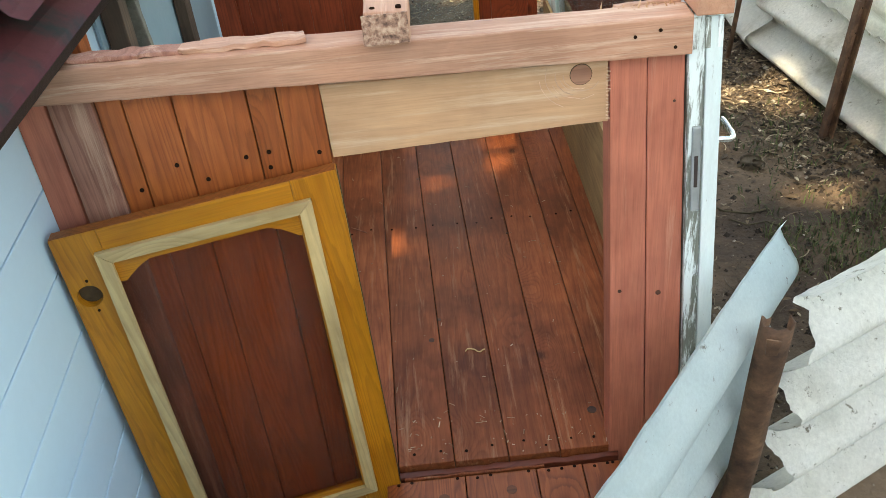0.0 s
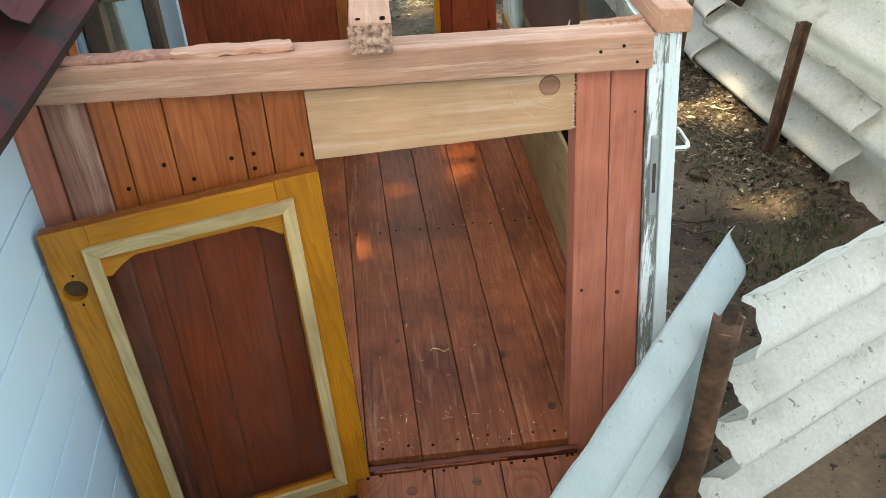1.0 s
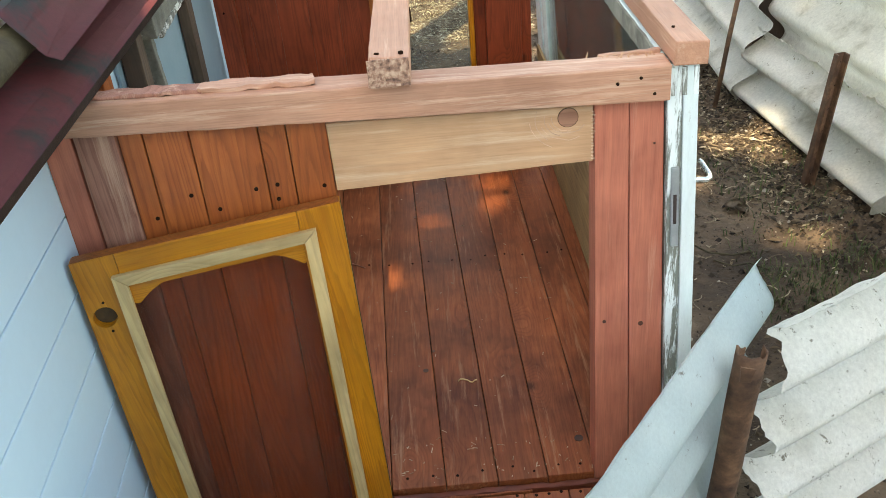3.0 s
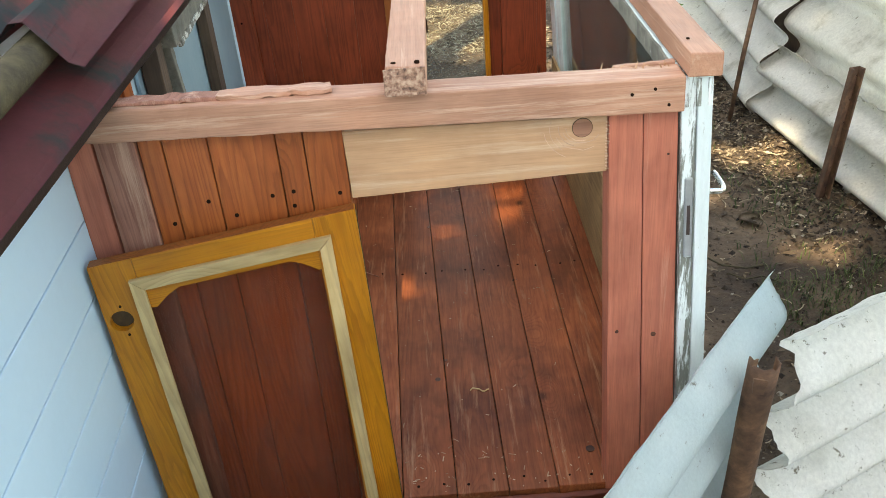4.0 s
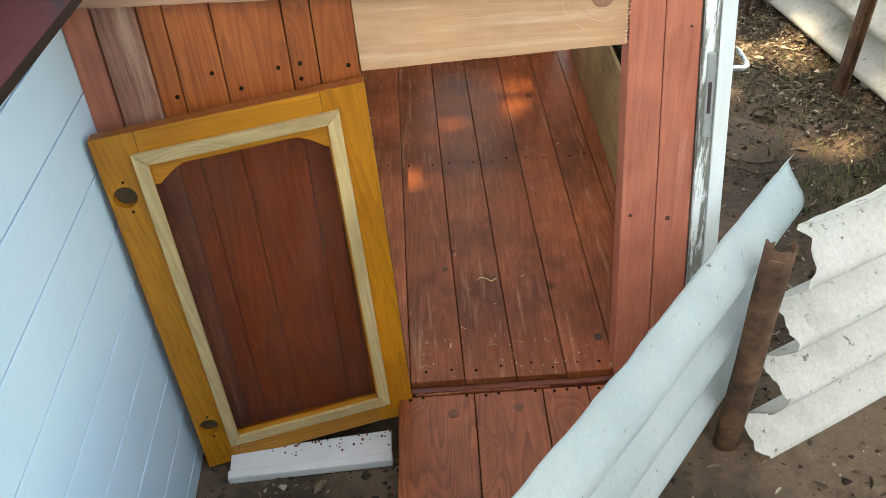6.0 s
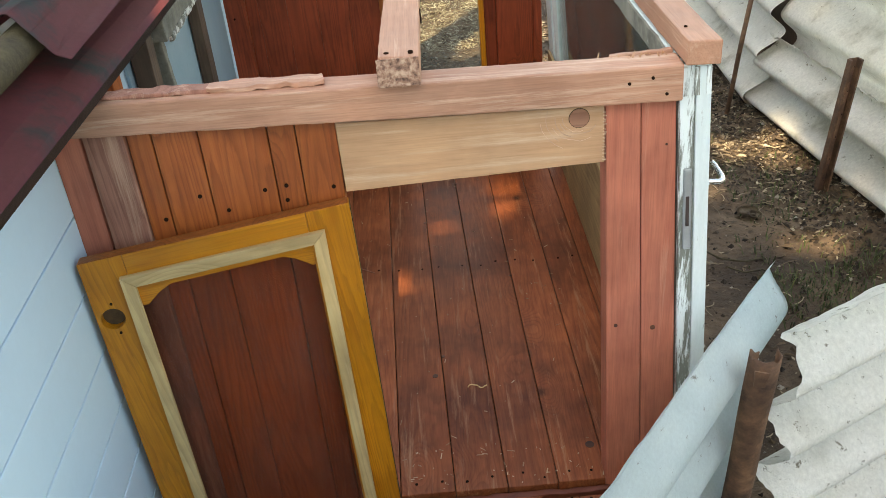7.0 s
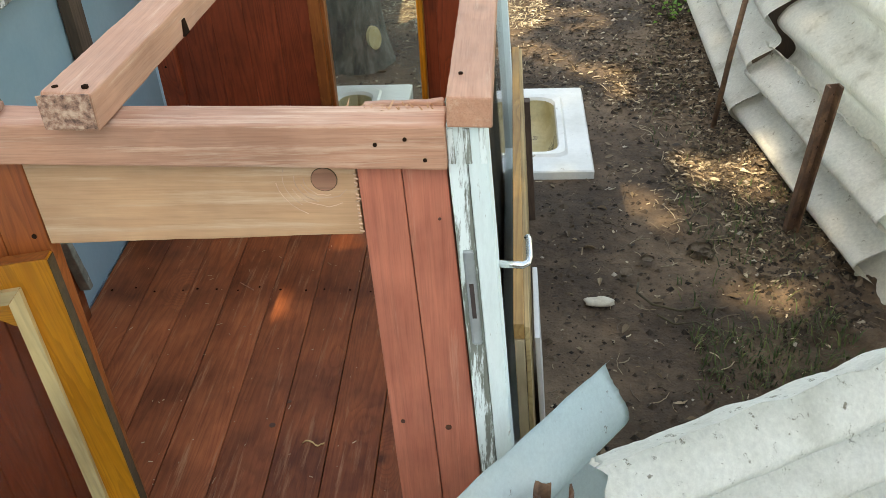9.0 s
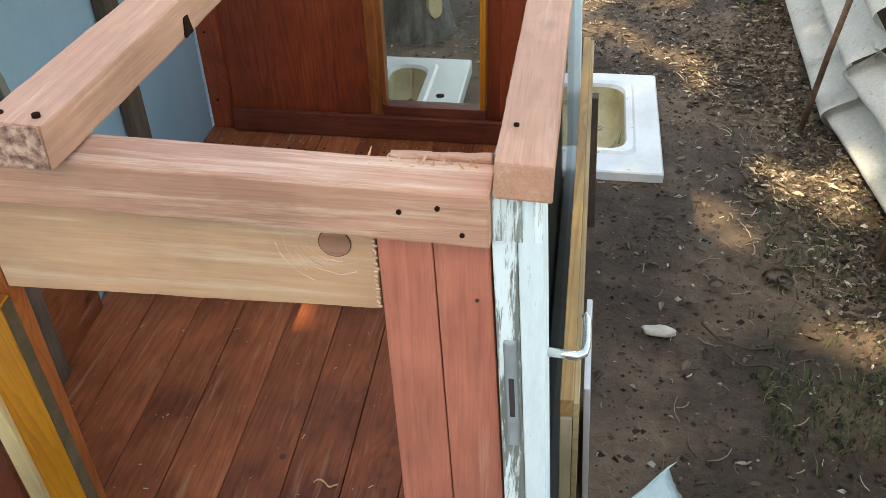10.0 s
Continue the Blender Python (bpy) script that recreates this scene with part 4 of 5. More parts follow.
solo("fence_sheet", corrugated((0.868, 1.74), (0.966, 0.88), 0.0, 0.30, -0.05, phase=2.2, seed=9, pitch=0.125, amp=0.034, jagt=0.02, nu=120, cusp=0.0), asbestos_far, "low corrugated fibre-cement sheet with a broken top edge", "fence sheet", G, smooth=True)
solo("fence_sheet", corrugated((0.930, 1.712), (1.115, 0.15), 0.0, 0.66, -0.075, phase=0.2, seed=11, pitch=0.19, amp=0.040, nu=90, cusp=0.1), asbestos_far, "tall smooth corrugated fibre-cement sheet behind a broken one", "fence sheet", G, smooth=True)
# Added board: its dark colour gives the black gap between the sheet ends.
solo("backing_board", block(1.16, 1.185, 1.55, 2.75, -0.02, 0.62, 0.004), dark_z, "added dark board standing in for shade in the gap behind the fence sheets", "board")
solo("log", tube([(1.42, 0.3, 0.11), (1.40, 1.2, 0.12), (1.43, 2.6, 0.10)], 0.11, 14), bark, "dark old log lying behind the fence", "log", smooth=True)


# ---- steel stakes ----
def angle_stake(p, top, w, t, turn):
    bm = bmesh.new()
    prof = [(0, 0), (w, 0), (w, 0.6 * w), (w - t, 0.6 * w), (w - t, t), (t, t), (t, 0.8 * w), (0, 0.8 * w)]
    c, s = math.cos(radians(turn)), math.sin(radians(turn))
    ends = []
    for q, j in ((Vector(p), 0), (Vector(top), 1)):
        ends.append([bm.verts.new(q + Vector((x * c - y * s, x * s + y * c, j * 0.006 * noise.noise((x * 90, y * 90, 4))))) for x, y in prof])
    n = len(prof)
    for i in range(n):
        bm.faces.new((ends[0][i], ends[0][(i + 1) % n], ends[1][(i + 1) % n], ends[1][i]))
    bm.faces.new(ends[0][::-1])
    bm.faces.new(ends[1])
    return bm


def rolled_channel(p, top, r, t, start, end, n=20):
    """A strip of steel rolled into an open tube, with a torn top."""
    bm = bmesh.new()
    rows = []
    for j in range(9):
        f = j / 8
        c = Vector(p).lerp(Vector(top), f)
        ring = []
        for rad in (r, r - t):
            for i in range(n + 1):
                a = radians(start + (end - start) * i / n)
                q = rad * (1 + 0.10 * noise.noise((math.cos(a), math.sin(a), f * 3)))
                lift = 0.014 * noise.noise((math.cos(a) * 1.6, math.sin(a) * 1.6, 7.0)) if j == 8 else 0.0
                ring.append(bm.verts.new(c + Vector((q * math.cos(a), 0.85 * q * math.sin(a), lift))))
        m = n + 1
        rows.append(ring[:m] + ring[m:][::-1])
    for a, c in zip(rows, rows[1:]):
        for i in range(len(a)):
            k = (i + 1) % len(a)
            bm.faces.new((a[i], a[k], c[k], c[i]))
    for ring in (rows[0], rows[-1]):
        for i in range(n):
            bm.faces.new((ring[i], ring[i + 1], ring[2 * n - i], ring[2 * n + 1 - i]))
    return bm


post1 = thing("steel_stake", (0.2, -0.12, 0), "rusted rolled steel channel stake between two fence sheets", "stake", "fence stakes")
part("channel", rolled_channel((0.211, -0.080, -0.03), (0.213, -0.134, 0.486), 0.0235, 0.003, 95, 385), rust, post1, smooth=True)
part("folded_lip", rough_edge(hexa([(0.190, -0.160, 0.452), (0.205, -0.163, 0.452), (0.205, -0.160, 0.452), (0.190, -0.157, 0.452)], [(0.187, -0.164, 0.484), (0.208, -0.167, 0.480), (0.208, -0.164, 0.480), (0.187, -0.161, 0.484)], 0.0005), 0.0012, 0.006), rust, post1, "bent torn lip of rusted steel")
post2 = thing("steel_stake", (0.9, 1.15, 0), "rusted angle-iron stake with bolt holes, driven in before the fence", "stake", "fence stakes")
part("angle", angle_stake((0.888, 1.150, -0.03), (0.922, 1.135, 0.425), 0.032, 0.005, 190), rust, post2)
for k in range(6):
    z = 0.05 + 0.07 * k
    part("bolt_hole", disc((0.880 + 0.0745 * z + 0.0, 1.1438 - 0.033 * z, z), 0.0045, (-0.17, -1, 0), 0.0016, 10), hole_dark, post2)
solo("steel_rod", tube([(0.800, 1.765, -0.03), (0.826, 1.76, 0.25), (0.855, 1.755, 0.50)], 0.0085, 8), rust, "thin rusted steel rod before the fence", "rod", smooth=True)

# ---- boards leaning outside the sash ----
pan = thing("leaning_panel", (0.2, 0.6, 0.0), "tan hardboard panel on an orange pine frame, leaning on the sash", "panel")
part("board", hexa([(0.204, 0.152, 0.0), (0.211, 0.152, 0.0), (0.211, 1.215, 0.0), (0.204, 1.215, 0.0)], [(0.1835, 0.152, 0.495), (0.1905, 0.152, 0.495), (0.1905, 1.215, 0.495), (0.1835, 1.215, 0.495)], 0.001), hard_y, pan)
part("frame_strip", hexa([(0.1685, 0.151, 0.474), (0.1840, 0.151, 0.474), (0.1840, 1.216, 0.474), (0.1685, 1.216, 0.474)], [(0.1675, 0.151, 0.501), (0.1832, 0.151, 0.501), (0.1832, 1.216, 0.501), (0.1675, 1.216, 0.501)], 0.0015), edge_y, pan, "orange pine edge strip")
for y in (0.148, 1.19):
    part("frame_strip", hexa([(0.189, y, 0.0), (0.2035, y, 0.0), (0.2035, y + 0.03, 0.0), (0.189, y + 0.03, 0.0)], [(0.1690, y, 0.473), (0.1835, y, 0.473), (0.1835, y + 0.03, 0.473), (0.1690, y + 0.03, 0.473)], 0.0015), pale_edge, pan, "pale pine upright of the panel frame")
solo("white_board", hexa([(0.221, 0.40, 0.0), (0.231, 0.40, 0.0), (0.231, 0.62, 0.0), (0.221, 0.62, 0.0)], [(0.205, 0.40, 0.27), (0.215, 0.40, 0.27), (0.215, 0.62, 0.27), (0.205, 0.62, 0.27)], 0.002), white_paint, "short white painted board leaning on the tan panel", "board")
solo("wooden_stake", hexa([(0.208, 1.225, -0.02), (0.230, 1.225, -0.02), (0.230, 1.255, -0.02), (0.208, 1.255, -0.02)], [(0.190, 1.27, 0.33), (0.212, 1.27, 0.33), (0.212, 1.30, 0.33), (0.190, 1.30, 0.33)], 0.002), dark_z, "dark wet wooden stake beside the panel", "stake")


# ---- sinks behind the kennel ----
def sink(x0, x1, y0, y1, h, bx0, bx1, by0, by1, depth, label, hole=None):
    t = thing("sink", ((x0 + x1) / 2, (y0 + y1) / 2, 0), label, "sink", "discarded sinks")
    bm = bmesh.new()

    def rr(ax0, ax1, ay0, ay1, r, z, n=6):
        out = []
        for cx, cy, st in ((ax1 - r, ay1 - r, 0), (ax0 + r, ay1 - r, 90), (ax0 + r, ay0 + r, 180), (ax1 - r, ay0 + r, 270)):
            for k in range(n + 1):
                a = radians(st + 90 * k / n)
                out.append(bm.verts.new((cx + r * math.cos(a), cy + r * math.sin(a), z)))
        return out
    loops = [rr(x0, x1, y0, y1, 0.006, 0.0), rr(x0, x1, y0, y1, 0.006, h - 0.004), rr(x0 + 0.004, x1 - 0.004, y0 + 0.004, y1 - 0.004, 0.006, h),
             rr(bx0 - 0.03, bx1 + 0.03, by0 - 0.03, by1 + 0.03, 0.03, h), rr(bx0 - 0.022, bx1 + 0.022, by0 - 0.022, by1 + 0.022, 0.035, h + 0.007), rr(bx0 - 0.004, bx1 + 0.004, by0 - 0.004, by1 + 0.004, 0.05, h + 0.004), rr(bx0, bx1, by0, by1, 0.055, h - 0.006)]
    for p, q in zip(loops, loops[1:]):
        for k in range(len(p)):
            bm.faces.new((p[k], p[(k + 1) % len(p)], q[(k + 1) % len(p)], q[k]))
    part("rim", bm, enamel, t)
    bm = bmesh.new()
    loops = [rr(bx0, bx1, by0, by1, 0.055, h - 0.006), rr(bx0 + 0.008, bx1 - 0.008, by0 + 0.008, by1 - 0.008, 0.055, h - depth * 0.6), rr(bx0 + 0.03, bx1 - 0.03, by0 + 0.03, by1 - 0.03, 0.05, h - depth)]
    for p, q in zip(loops, loops[1:]):
        for k in range(len(p)):
            bm.faces.new((p[k], p[(k + 1) % len(p)], q[(k + 1) % len(p)], q[k]))
    bm.faces.new(loops[-1])
    part("basin", bm, grime, t, "yellowed stained basin", True)
    if hole:
        part("tap_hole", disc((*hole, h + 0.001), 0.013, (0, 0, 1), 0.002, 16), hole_dark, t)
    return t


sink(0.05, 0.405, 1.45, 2.05, 0.028, 0.09, 0.305, 1.57, 1.96, 0.10, "square white enamel sink with a yellowed basin lying on the soil")
sink(-0.475, -0.185, 1.64, 2.07, 0.045, -0.43, -0.315, 1.72, 2.0, 0.10, "broken white sink with a tap hole lying behind the kennel", (-0.248, 1.80))


# ---- loose bits on the kennel floor and the soil ----
def curl(points, w, t):
    bm = bmesh.new()
    prev = None
    for i, p in enumerate(points):
        q = [bm.verts.new(Vector(p) + Vector(o)) for o in ((0, -w, 0), (0, w, 0), (0, w, t), (0, -w, t))]
        if prev:
            for k in range(4):
                bm.faces.new((prev[k], prev[(k + 1) % 4], q[(k + 1) % 4], q[k]))
        else:
            bm.faces.new(q[::-1])
        prev = q
    bm.faces.new(prev)
    return bm


solo("wood_shaving", curl([(-0.215 + 0.005 * i, 0.285 + 0.006 * math.sin(i * 0.8), FZ + 0.0012 + 0.002 * (i % 3 == 1)) for i in range(9)], 0.0016, 0.0012), bead_x, "curled pale wood shaving on the kennel floor", "shaving")
solo("splinter", curl([(-0.46 + 0.008 * i, 0.78 - 0.006 * i, FZ + 0.0014) for i in range(6)], 0.0012, 0.0014), worn_z, "dark splinter lying on the kennel floor", "splinter")
solo("root", tube([(0.47, 0.93, 0.004), (0.46, 0.88, 0.012), (0.49, 0.83, 0.014), (0.55, 0.81, 0.012), (0.60, 0.83, 0.006)], 0.0028, 7), bark, "thin curved root on the soil", "root", smooth=True)
solo("root", tube([(0.50, 0.80, 0.006), (0.53, 0.76, 0.012), (0.58, 0.77, 0.010), (0.62, 0.74, 0.004)], 0.0024, 7), bark, "thin curved root on the soil", "root", smooth=True)


def big_leaf(x, y, L, turn, seed):
    bm = bmesh.new()
    c, q = math.cos(turn), math.sin(turn)
    grid = []
    for i in range(7):
        u = i / 6
        w = L * 0.42 * math.sin(math.pi * (0.06 + 0.9 * u)) ** 0.8
        row = []
        for j in range(5):
            v = (j - 2) / 2
            h = 0.010 + 0.35 * L * (v * v) * 0.5 + 0.004 * noise.noise((u * 4, v * 3, seed))
            row.append(bm.verts.new((x + L * u * c - w * v * q, y + L * u * q + w * v * c, h)))
        grid.append(row)
    for a, b in zip(grid, grid[1:]):
        for j in range(4):
            bm.faces.new((a[j], a[j + 1], b[j + 1], b[j]))
    bmesh.ops.solidify(bm, geom=bm.faces[:], thickness=0.0008)
    return bm


leaf_dry = rough_stuff("dry_grey_leaf", ((0.3, (0.14, 0.10, 0.07)), (0.7, (0.28, 0.22, 0.16))), 40, 160, 0.85)
for k, (x, y, L) in enumerate(((0.61, 1.06, 0.06), (0.66, 1.02, 0.045), (0.46, 0.97, 0.04), (0.60, -0.35, 0.06), (0.72, -0.28, 0.045), (0.52, 1.02, 0.035))):
    solo("dry_leaf", big_leaf(x, y, L, k * 1.9, k), leaf_dry, "curled dry brown leaf on the soil", "leaf", "fallen leaves", smooth=True)

# ---- stones, litter, plants ----
def pebble(p, s, seed):
    bm = bmesh.new()
    bmesh.ops.create_icosphere(bm, subdivisions=3, radius=1.0)
    for v in bm.verts:
        k = 1 + 0.35 * noise.noise(v.co * 1.4 + Vector((seed, 0, 0)))
        v.co = Vector((v.co.x * s[0] * k + p[0], v.co.y * s[1] * k + p[1], v.co.z * s[2] * k + p[2]))
    return bm


for p, s, lab in (((0.372, 0.852, 0.006), (0.036, 0.016, 0.009), "flat pale stone lying on the soil"), ((-0.52, -0.22, 0.004), (0.010, 0.022, 0.007), "small white stone on dark soil")):
    solo("stone", pebble(p, s, p[0] * 9), stone_mat, lab, "stone", smooth=True)


def free_spot(rg, area):
    while True:
        x, y = rg.uniform(area[0], area[1]), rg.uniform(area[2], area[3])
        if x < -0.75 or (-0.48 < x < -0.18 and 1.63 < y < 2.08) or (0.04 < x < 0.41 and 1.44 < y < 2.06) or (-0.76 < x < 0.24 and -0.02 < y < 1.46) or (-0.38 < x < 0.03 and -0.5 < y < 0):
            continue
        return x, y


def scatter(name, count, areas, mat, label, maker, seed):
    rg = random.Random(seed)
    verts, faces = [], []
    weights = [a[4] for a in areas]
    for _ in range(count):
        x, y = free_spot(rg, rg.choices(areas, weights)[0])
        maker(rg, x, y, ground_z(x, y), verts, faces)
    me = bpy.data.meshes.new(name)
    me.from_pydata(verts, [], faces)
    me.materials.append(mat)
    return tagged(new(name, me), label, name.replace("_", " "), kind="stuff")


def a_leaf(rg, x, y, z, verts, faces):
    a, L = rg.uniform(0, 6.28), rg.uniform(0.003, 0.009) * rg.choice((0.4, 0.5, 0.6, 0.8, 1.0, 1.3, 1.3, 2.2))
    w, curl, tip = L * rg.uniform(0.25, 0.45), rg.uniform(0.0, 0.5) * L, rg.uniform(-0.25, 0.45) * L
    c, s = math.cos(a), math.sin(a)
    k = len(verts)
    for u, v, h in ((-L, 0, 0), (-0.3 * L, w, curl), (0.5 * L, w * 0.8, curl), (L, 0, tip), (0.5 * L, -w * 0.8, curl * 0.7), (-0.3 * L, -w, curl * 0.8), (0.1 * L, 0, 0.0)):
        verts.append((x + u * c - v * s, y + u * s + v * c, z + 0.003 + h))
    faces.extend([(k, k + 6, k + 1), (k + 1, k + 6, k + 2), (k + 2, k + 6, k + 3), (k + 3, k + 6, k + 4), (k + 4, k + 6, k + 5), (k + 5, k + 6, k)])


def a_twig(rg, x, y, z, verts, faces):
    a, L, w = rg.uniform(0, 6.28), rg.uniform(0.008, 0.03) * rg.choice((0.6, 1.0, 1.0, 2.2)), rg.uniform(0.0005, 0.0017)
    bend, h1 = rg.uniform(-0.25, 0.25), rg.uniform(-0.003, 0.012)
    k = len(verts)
    for i in range(4):
        u = i / 3
        aa = a + bend * (u - 0.5) * 3
        px, py, pz = x + L * (u - 0.5) * math.cos(aa), y + L * (u - 0.5) * math.sin(aa), z + 0.004 + h1 * u
        for q in (0, 2.1, 4.2):
            verts.append((px - w * math.cos(q) * math.sin(aa), py + w * math.cos(q) * math.cos(aa), pz + w * math.sin(q)))
    for i in range(3):
        for q in range(3):
            faces.append((k + 3 * i + q, k + 3 * i + (q + 1) % 3, k + 3 * i + 3 + (q + 1) % 3, k + 3 * i + 3 + q))


def a_clod(rg, x, y, z, verts, faces):
    r = rg.uniform(0.0015, 0.007) * rg.choice((0.5, 0.6, 0.8, 1.0, 1.8))
    k = len(verts)
    for dx, dy, dz in ((1, 0, 0), (0, 1, 0), (-1, 0, 0), (0, -1, 0), (0, 0, 0.8), (0, 0, -0.4)):
        q = r * rg.uniform(0.6, 1.2)
        verts.append((x + dx * q + rg.uniform(-0.3, 0.3) * r, y + dy * q + rg.uniform(-0.3, 0.3) * r, z + dz * q))
    for i in range(4):
        faces.append((k + i, k + (i + 1) % 4, k + 4))
        faces.append((k + (i + 1) % 4, k + i, k + 5))


def a_tuft(rg, x, y, z, verts, faces):
    a, L, w = rg.uniform(0, 6.28), rg.uniform(0.05, 0.16), rg.uniform(0.003, 0.008)
    o, c, s = rg.uniform(0.3, 1.0) * L, math.cos(a), math.sin(a)
    k = len(verts)
    for u, h, ww in ((0, 0, w), (0.4 * o, 0.6 * L, w), (o, 0.75 * L, 0.0005)):
        verts.append((x + u * c - ww * s, y + u * s + ww * c, z + h))
        verts.append((x + u * c + ww * s, y + u * s - ww * c, z + h))
    faces.extend([(k, k + 1, k + 3, k + 2), (k + 2, k + 3, k + 5, k + 4)])


def a_blade(rg, x, y, z, verts, faces):
    a, L, w = rg.uniform(0, 6.28), rg.uniform(0.012, 0.04), rg.uniform(0.0008, 0.002)
    o = rg.uniform(0.3, 1.0) * L
    c, s = math.cos(a), math.sin(a)
    k = len(verts)
    for u, h, ww in ((0, 0, w), (0.4 * o, 0.6 * L, w * 0.8), (o, 0.75 * L, 0.0002)):
        verts.append((x + u * c - ww * s, y + u * s + ww * c, z + h))
        verts.append((x + u * c + ww * s, y + u * s - ww * c, z + h))
    faces.extend([(k, k + 1, k + 3, k + 2), (k + 2, k + 3, k + 5, k + 4)])


scatter("leaf_litter", 22000, [(0.22, 1.0, 0.2, 2.2, 0.45), (0.2, 1.0, 2.1, 4.5, 2), (0.72, 0.98, 0.9, 3.2, 2.6), (0.62, 0.9, 1.38, 1.62, 0.7), (0.5, 0.75, 1.9, 2.4, 0.6), (-0.75, 0.6, 2.0, 4.5, 3), (0.0, 1.4, -0.9, 0.3, 0.5), (-0.75, -0.38, -0.9, -0.02, 0.25)], litter, "dry brown leaf litter and bark crumbs on soil", a_leaf, 11)
scatter("twigs", 3200, [(0.2, 1.0, 0.4, 3.5, 2), (0.55, 0.96, 1.0, 2.6, 3), (-0.7, 0.9, 2.0, 4.5, 2.5), (0.0, 1.2, -0.7, 0.3, 0.3)], straw, "dry twigs and straw on soil", a_twig, 12)
clod_mat = island_stuff("soil_crumbs", ((0.0, (0.014, 0.009, 0.006)), (0.6, (0.045, 0.030, 0.019)), (0.95, (0.11, 0.078, 0.05)), (1.0, (0.42, 0.38, 0.32))), 0.95)
scatter("soil_crumbs", 15000, [(0.2, 1.0, 0.0, 3.2, 3), (0.76, 0.97, 0.7, 3.0, 4.5), (0.0, 1.3, -0.9, 0.2, 0.8), (-0.75, -0.38, -0.9, -0.02, 0.5), (-0.7, 0.6, 2.0, 4.0, 1)], clod_mat, "dark soil crumbs and small pale chips", a_clod, 17)
scatter("sparse_grass", 1100, [(0.56, 0.90, 0.55, 0.76, 3.2), (0.55, 0.9, 0.5, 0.95, 1.2), (0.62, 0.92, 1.0, 1.40, 2), (0.6, 0.95, 1.5, 2.6, 0.6)], green, "sparse short green moss and grass", a_blade, 13)


bright_straw = island_stuff("bleached_straw", ((0.0, (0.10, 0.08, 0.05)), (0.5, (0.32, 0.27, 0.19)), (1.0, (0.64, 0.58, 0.46))))
scatter("bleached_straw", 2600, [(-0.32, 0.30, 2.72, 3.5, 3), (-0.75, -0.32, 2.9, 3.7, 1)], bright_straw, "bleached straw and twigs lying thick on soil", a_twig, 51)
scatter("tall_grass", 2600, [(-0.7, 0.75, 3.75, 5.0, 1)], green, "dark green tall grass behind the kennel", a_tuft, 52)


def a_chip(rg, x, y, z, verts, faces):
    a, L = rg.uniform(0, 6.28), rg.choice((0.0012, 0.0016, 0.002, 0.003, 0.0055)) * rg.uniform(0.7, 1.3)
    w = rg.uniform(0.0006, 0.0011)
    k, c, q = len(verts), math.cos(a), math.sin(a)
    for u, v, h in ((-L, -w, 0), (L, -w, 0.0004), (L, w, 0.0002), (-L, w, 0), (0, 0, 0.0012)):
        verts.append((x + u * c - v * q, y + u * q + v * c, FZ + 0.0014 + h))
    faces.extend([(k, k + 1, k + 4), (k + 1, k + 2, k + 4), (k + 2, k + 3, k + 4), (k + 3, k, k + 4)])


def sawdust():
    rg = random.Random(44)
    verts, faces = [], []
    for n, x0, x1, y0, y1 in ((190, -0.72, 0.12, 0.02, 1.38), (60, -0.35, 0.03, 0.01, 0.12), (170, -0.78, 0.08, 1.22, 1.395)):
        for _ in range(n):
            a_chip(rg, rg.uniform(x0, x1), rg.uniform(y0, y1), FZ, verts, faces)
    me = bpy.data.meshes.new("sawdust")
    me.from_pydata(verts, [], faces)
    me.materials.append(island_stuff("pale_sawdust", ((0.0, (0.30, 0.17, 0.10)), (0.6, (0.46, 0.30, 0.19)), (1.0, (0.66, 0.52, 0.36)))))
    tagged(new("sawdust", me), "pale sawdust and shavings on the kennel floor", "sawdust", kind="stuff")


sawdust()


def weed(at, seed):
    rg = random.Random(seed)
    t = thing("weed", at, "bright green leafy weed by the fence foot", "plant")
    verts, faces = [], []
    for _ in range(46):
        a, r, h = rg.uniform(0, 6.28), rg.uniform(0.0, 0.11), rg.uniform(0.02, 0.16)
        L, w = rg.uniform(0.018, 0.034), rg.uniform(0.008, 0.014)
        cx, cy = at[0] + r * math.cos(a), at[1] + r * math.sin(a)
        k, b = len(verts), rg.uniform(0, 6.28)
        for u, v, z in ((0, 0, 0), (L * 0.5, w, 0.006), (L, 0, -0.004), (L * 0.5, -w, 0.006)):
            verts.append((cx + u * math.cos(b) - v * math.sin(b) - at[0], cy + u * math.sin(b) + v * math.cos(b) - at[1], h + z))
        faces.append((k, k + 1, k + 2, k + 3))
    me = bpy.data.meshes.new("leaves")
    me.from_pydata(verts, [], faces)
    me.materials.append(island_stuff("weed_green", ((0.0, (0.06, 0.16, 0.02)), (1.0, (0.16, 0.33, 0.05)))))
    ob = new("leaves", me)
    ob.parent = t
    for i in range(7):
        a = i * 0.9
        part("stem", tube([(at[0], at[1], -0.01), (at[0] + 0.03 * math.cos(a), at[1] + 0.03 * math.sin(a), 0.06), (at[0] + 0.07 * math.cos(a), at[1] + 0.07 * math.sin(a), 0.12)], 0.0015, 5), green, t)


weed((0.82, 2.75, 0.0), 3)
weed((0.70, 3.5, 0.0), 5)


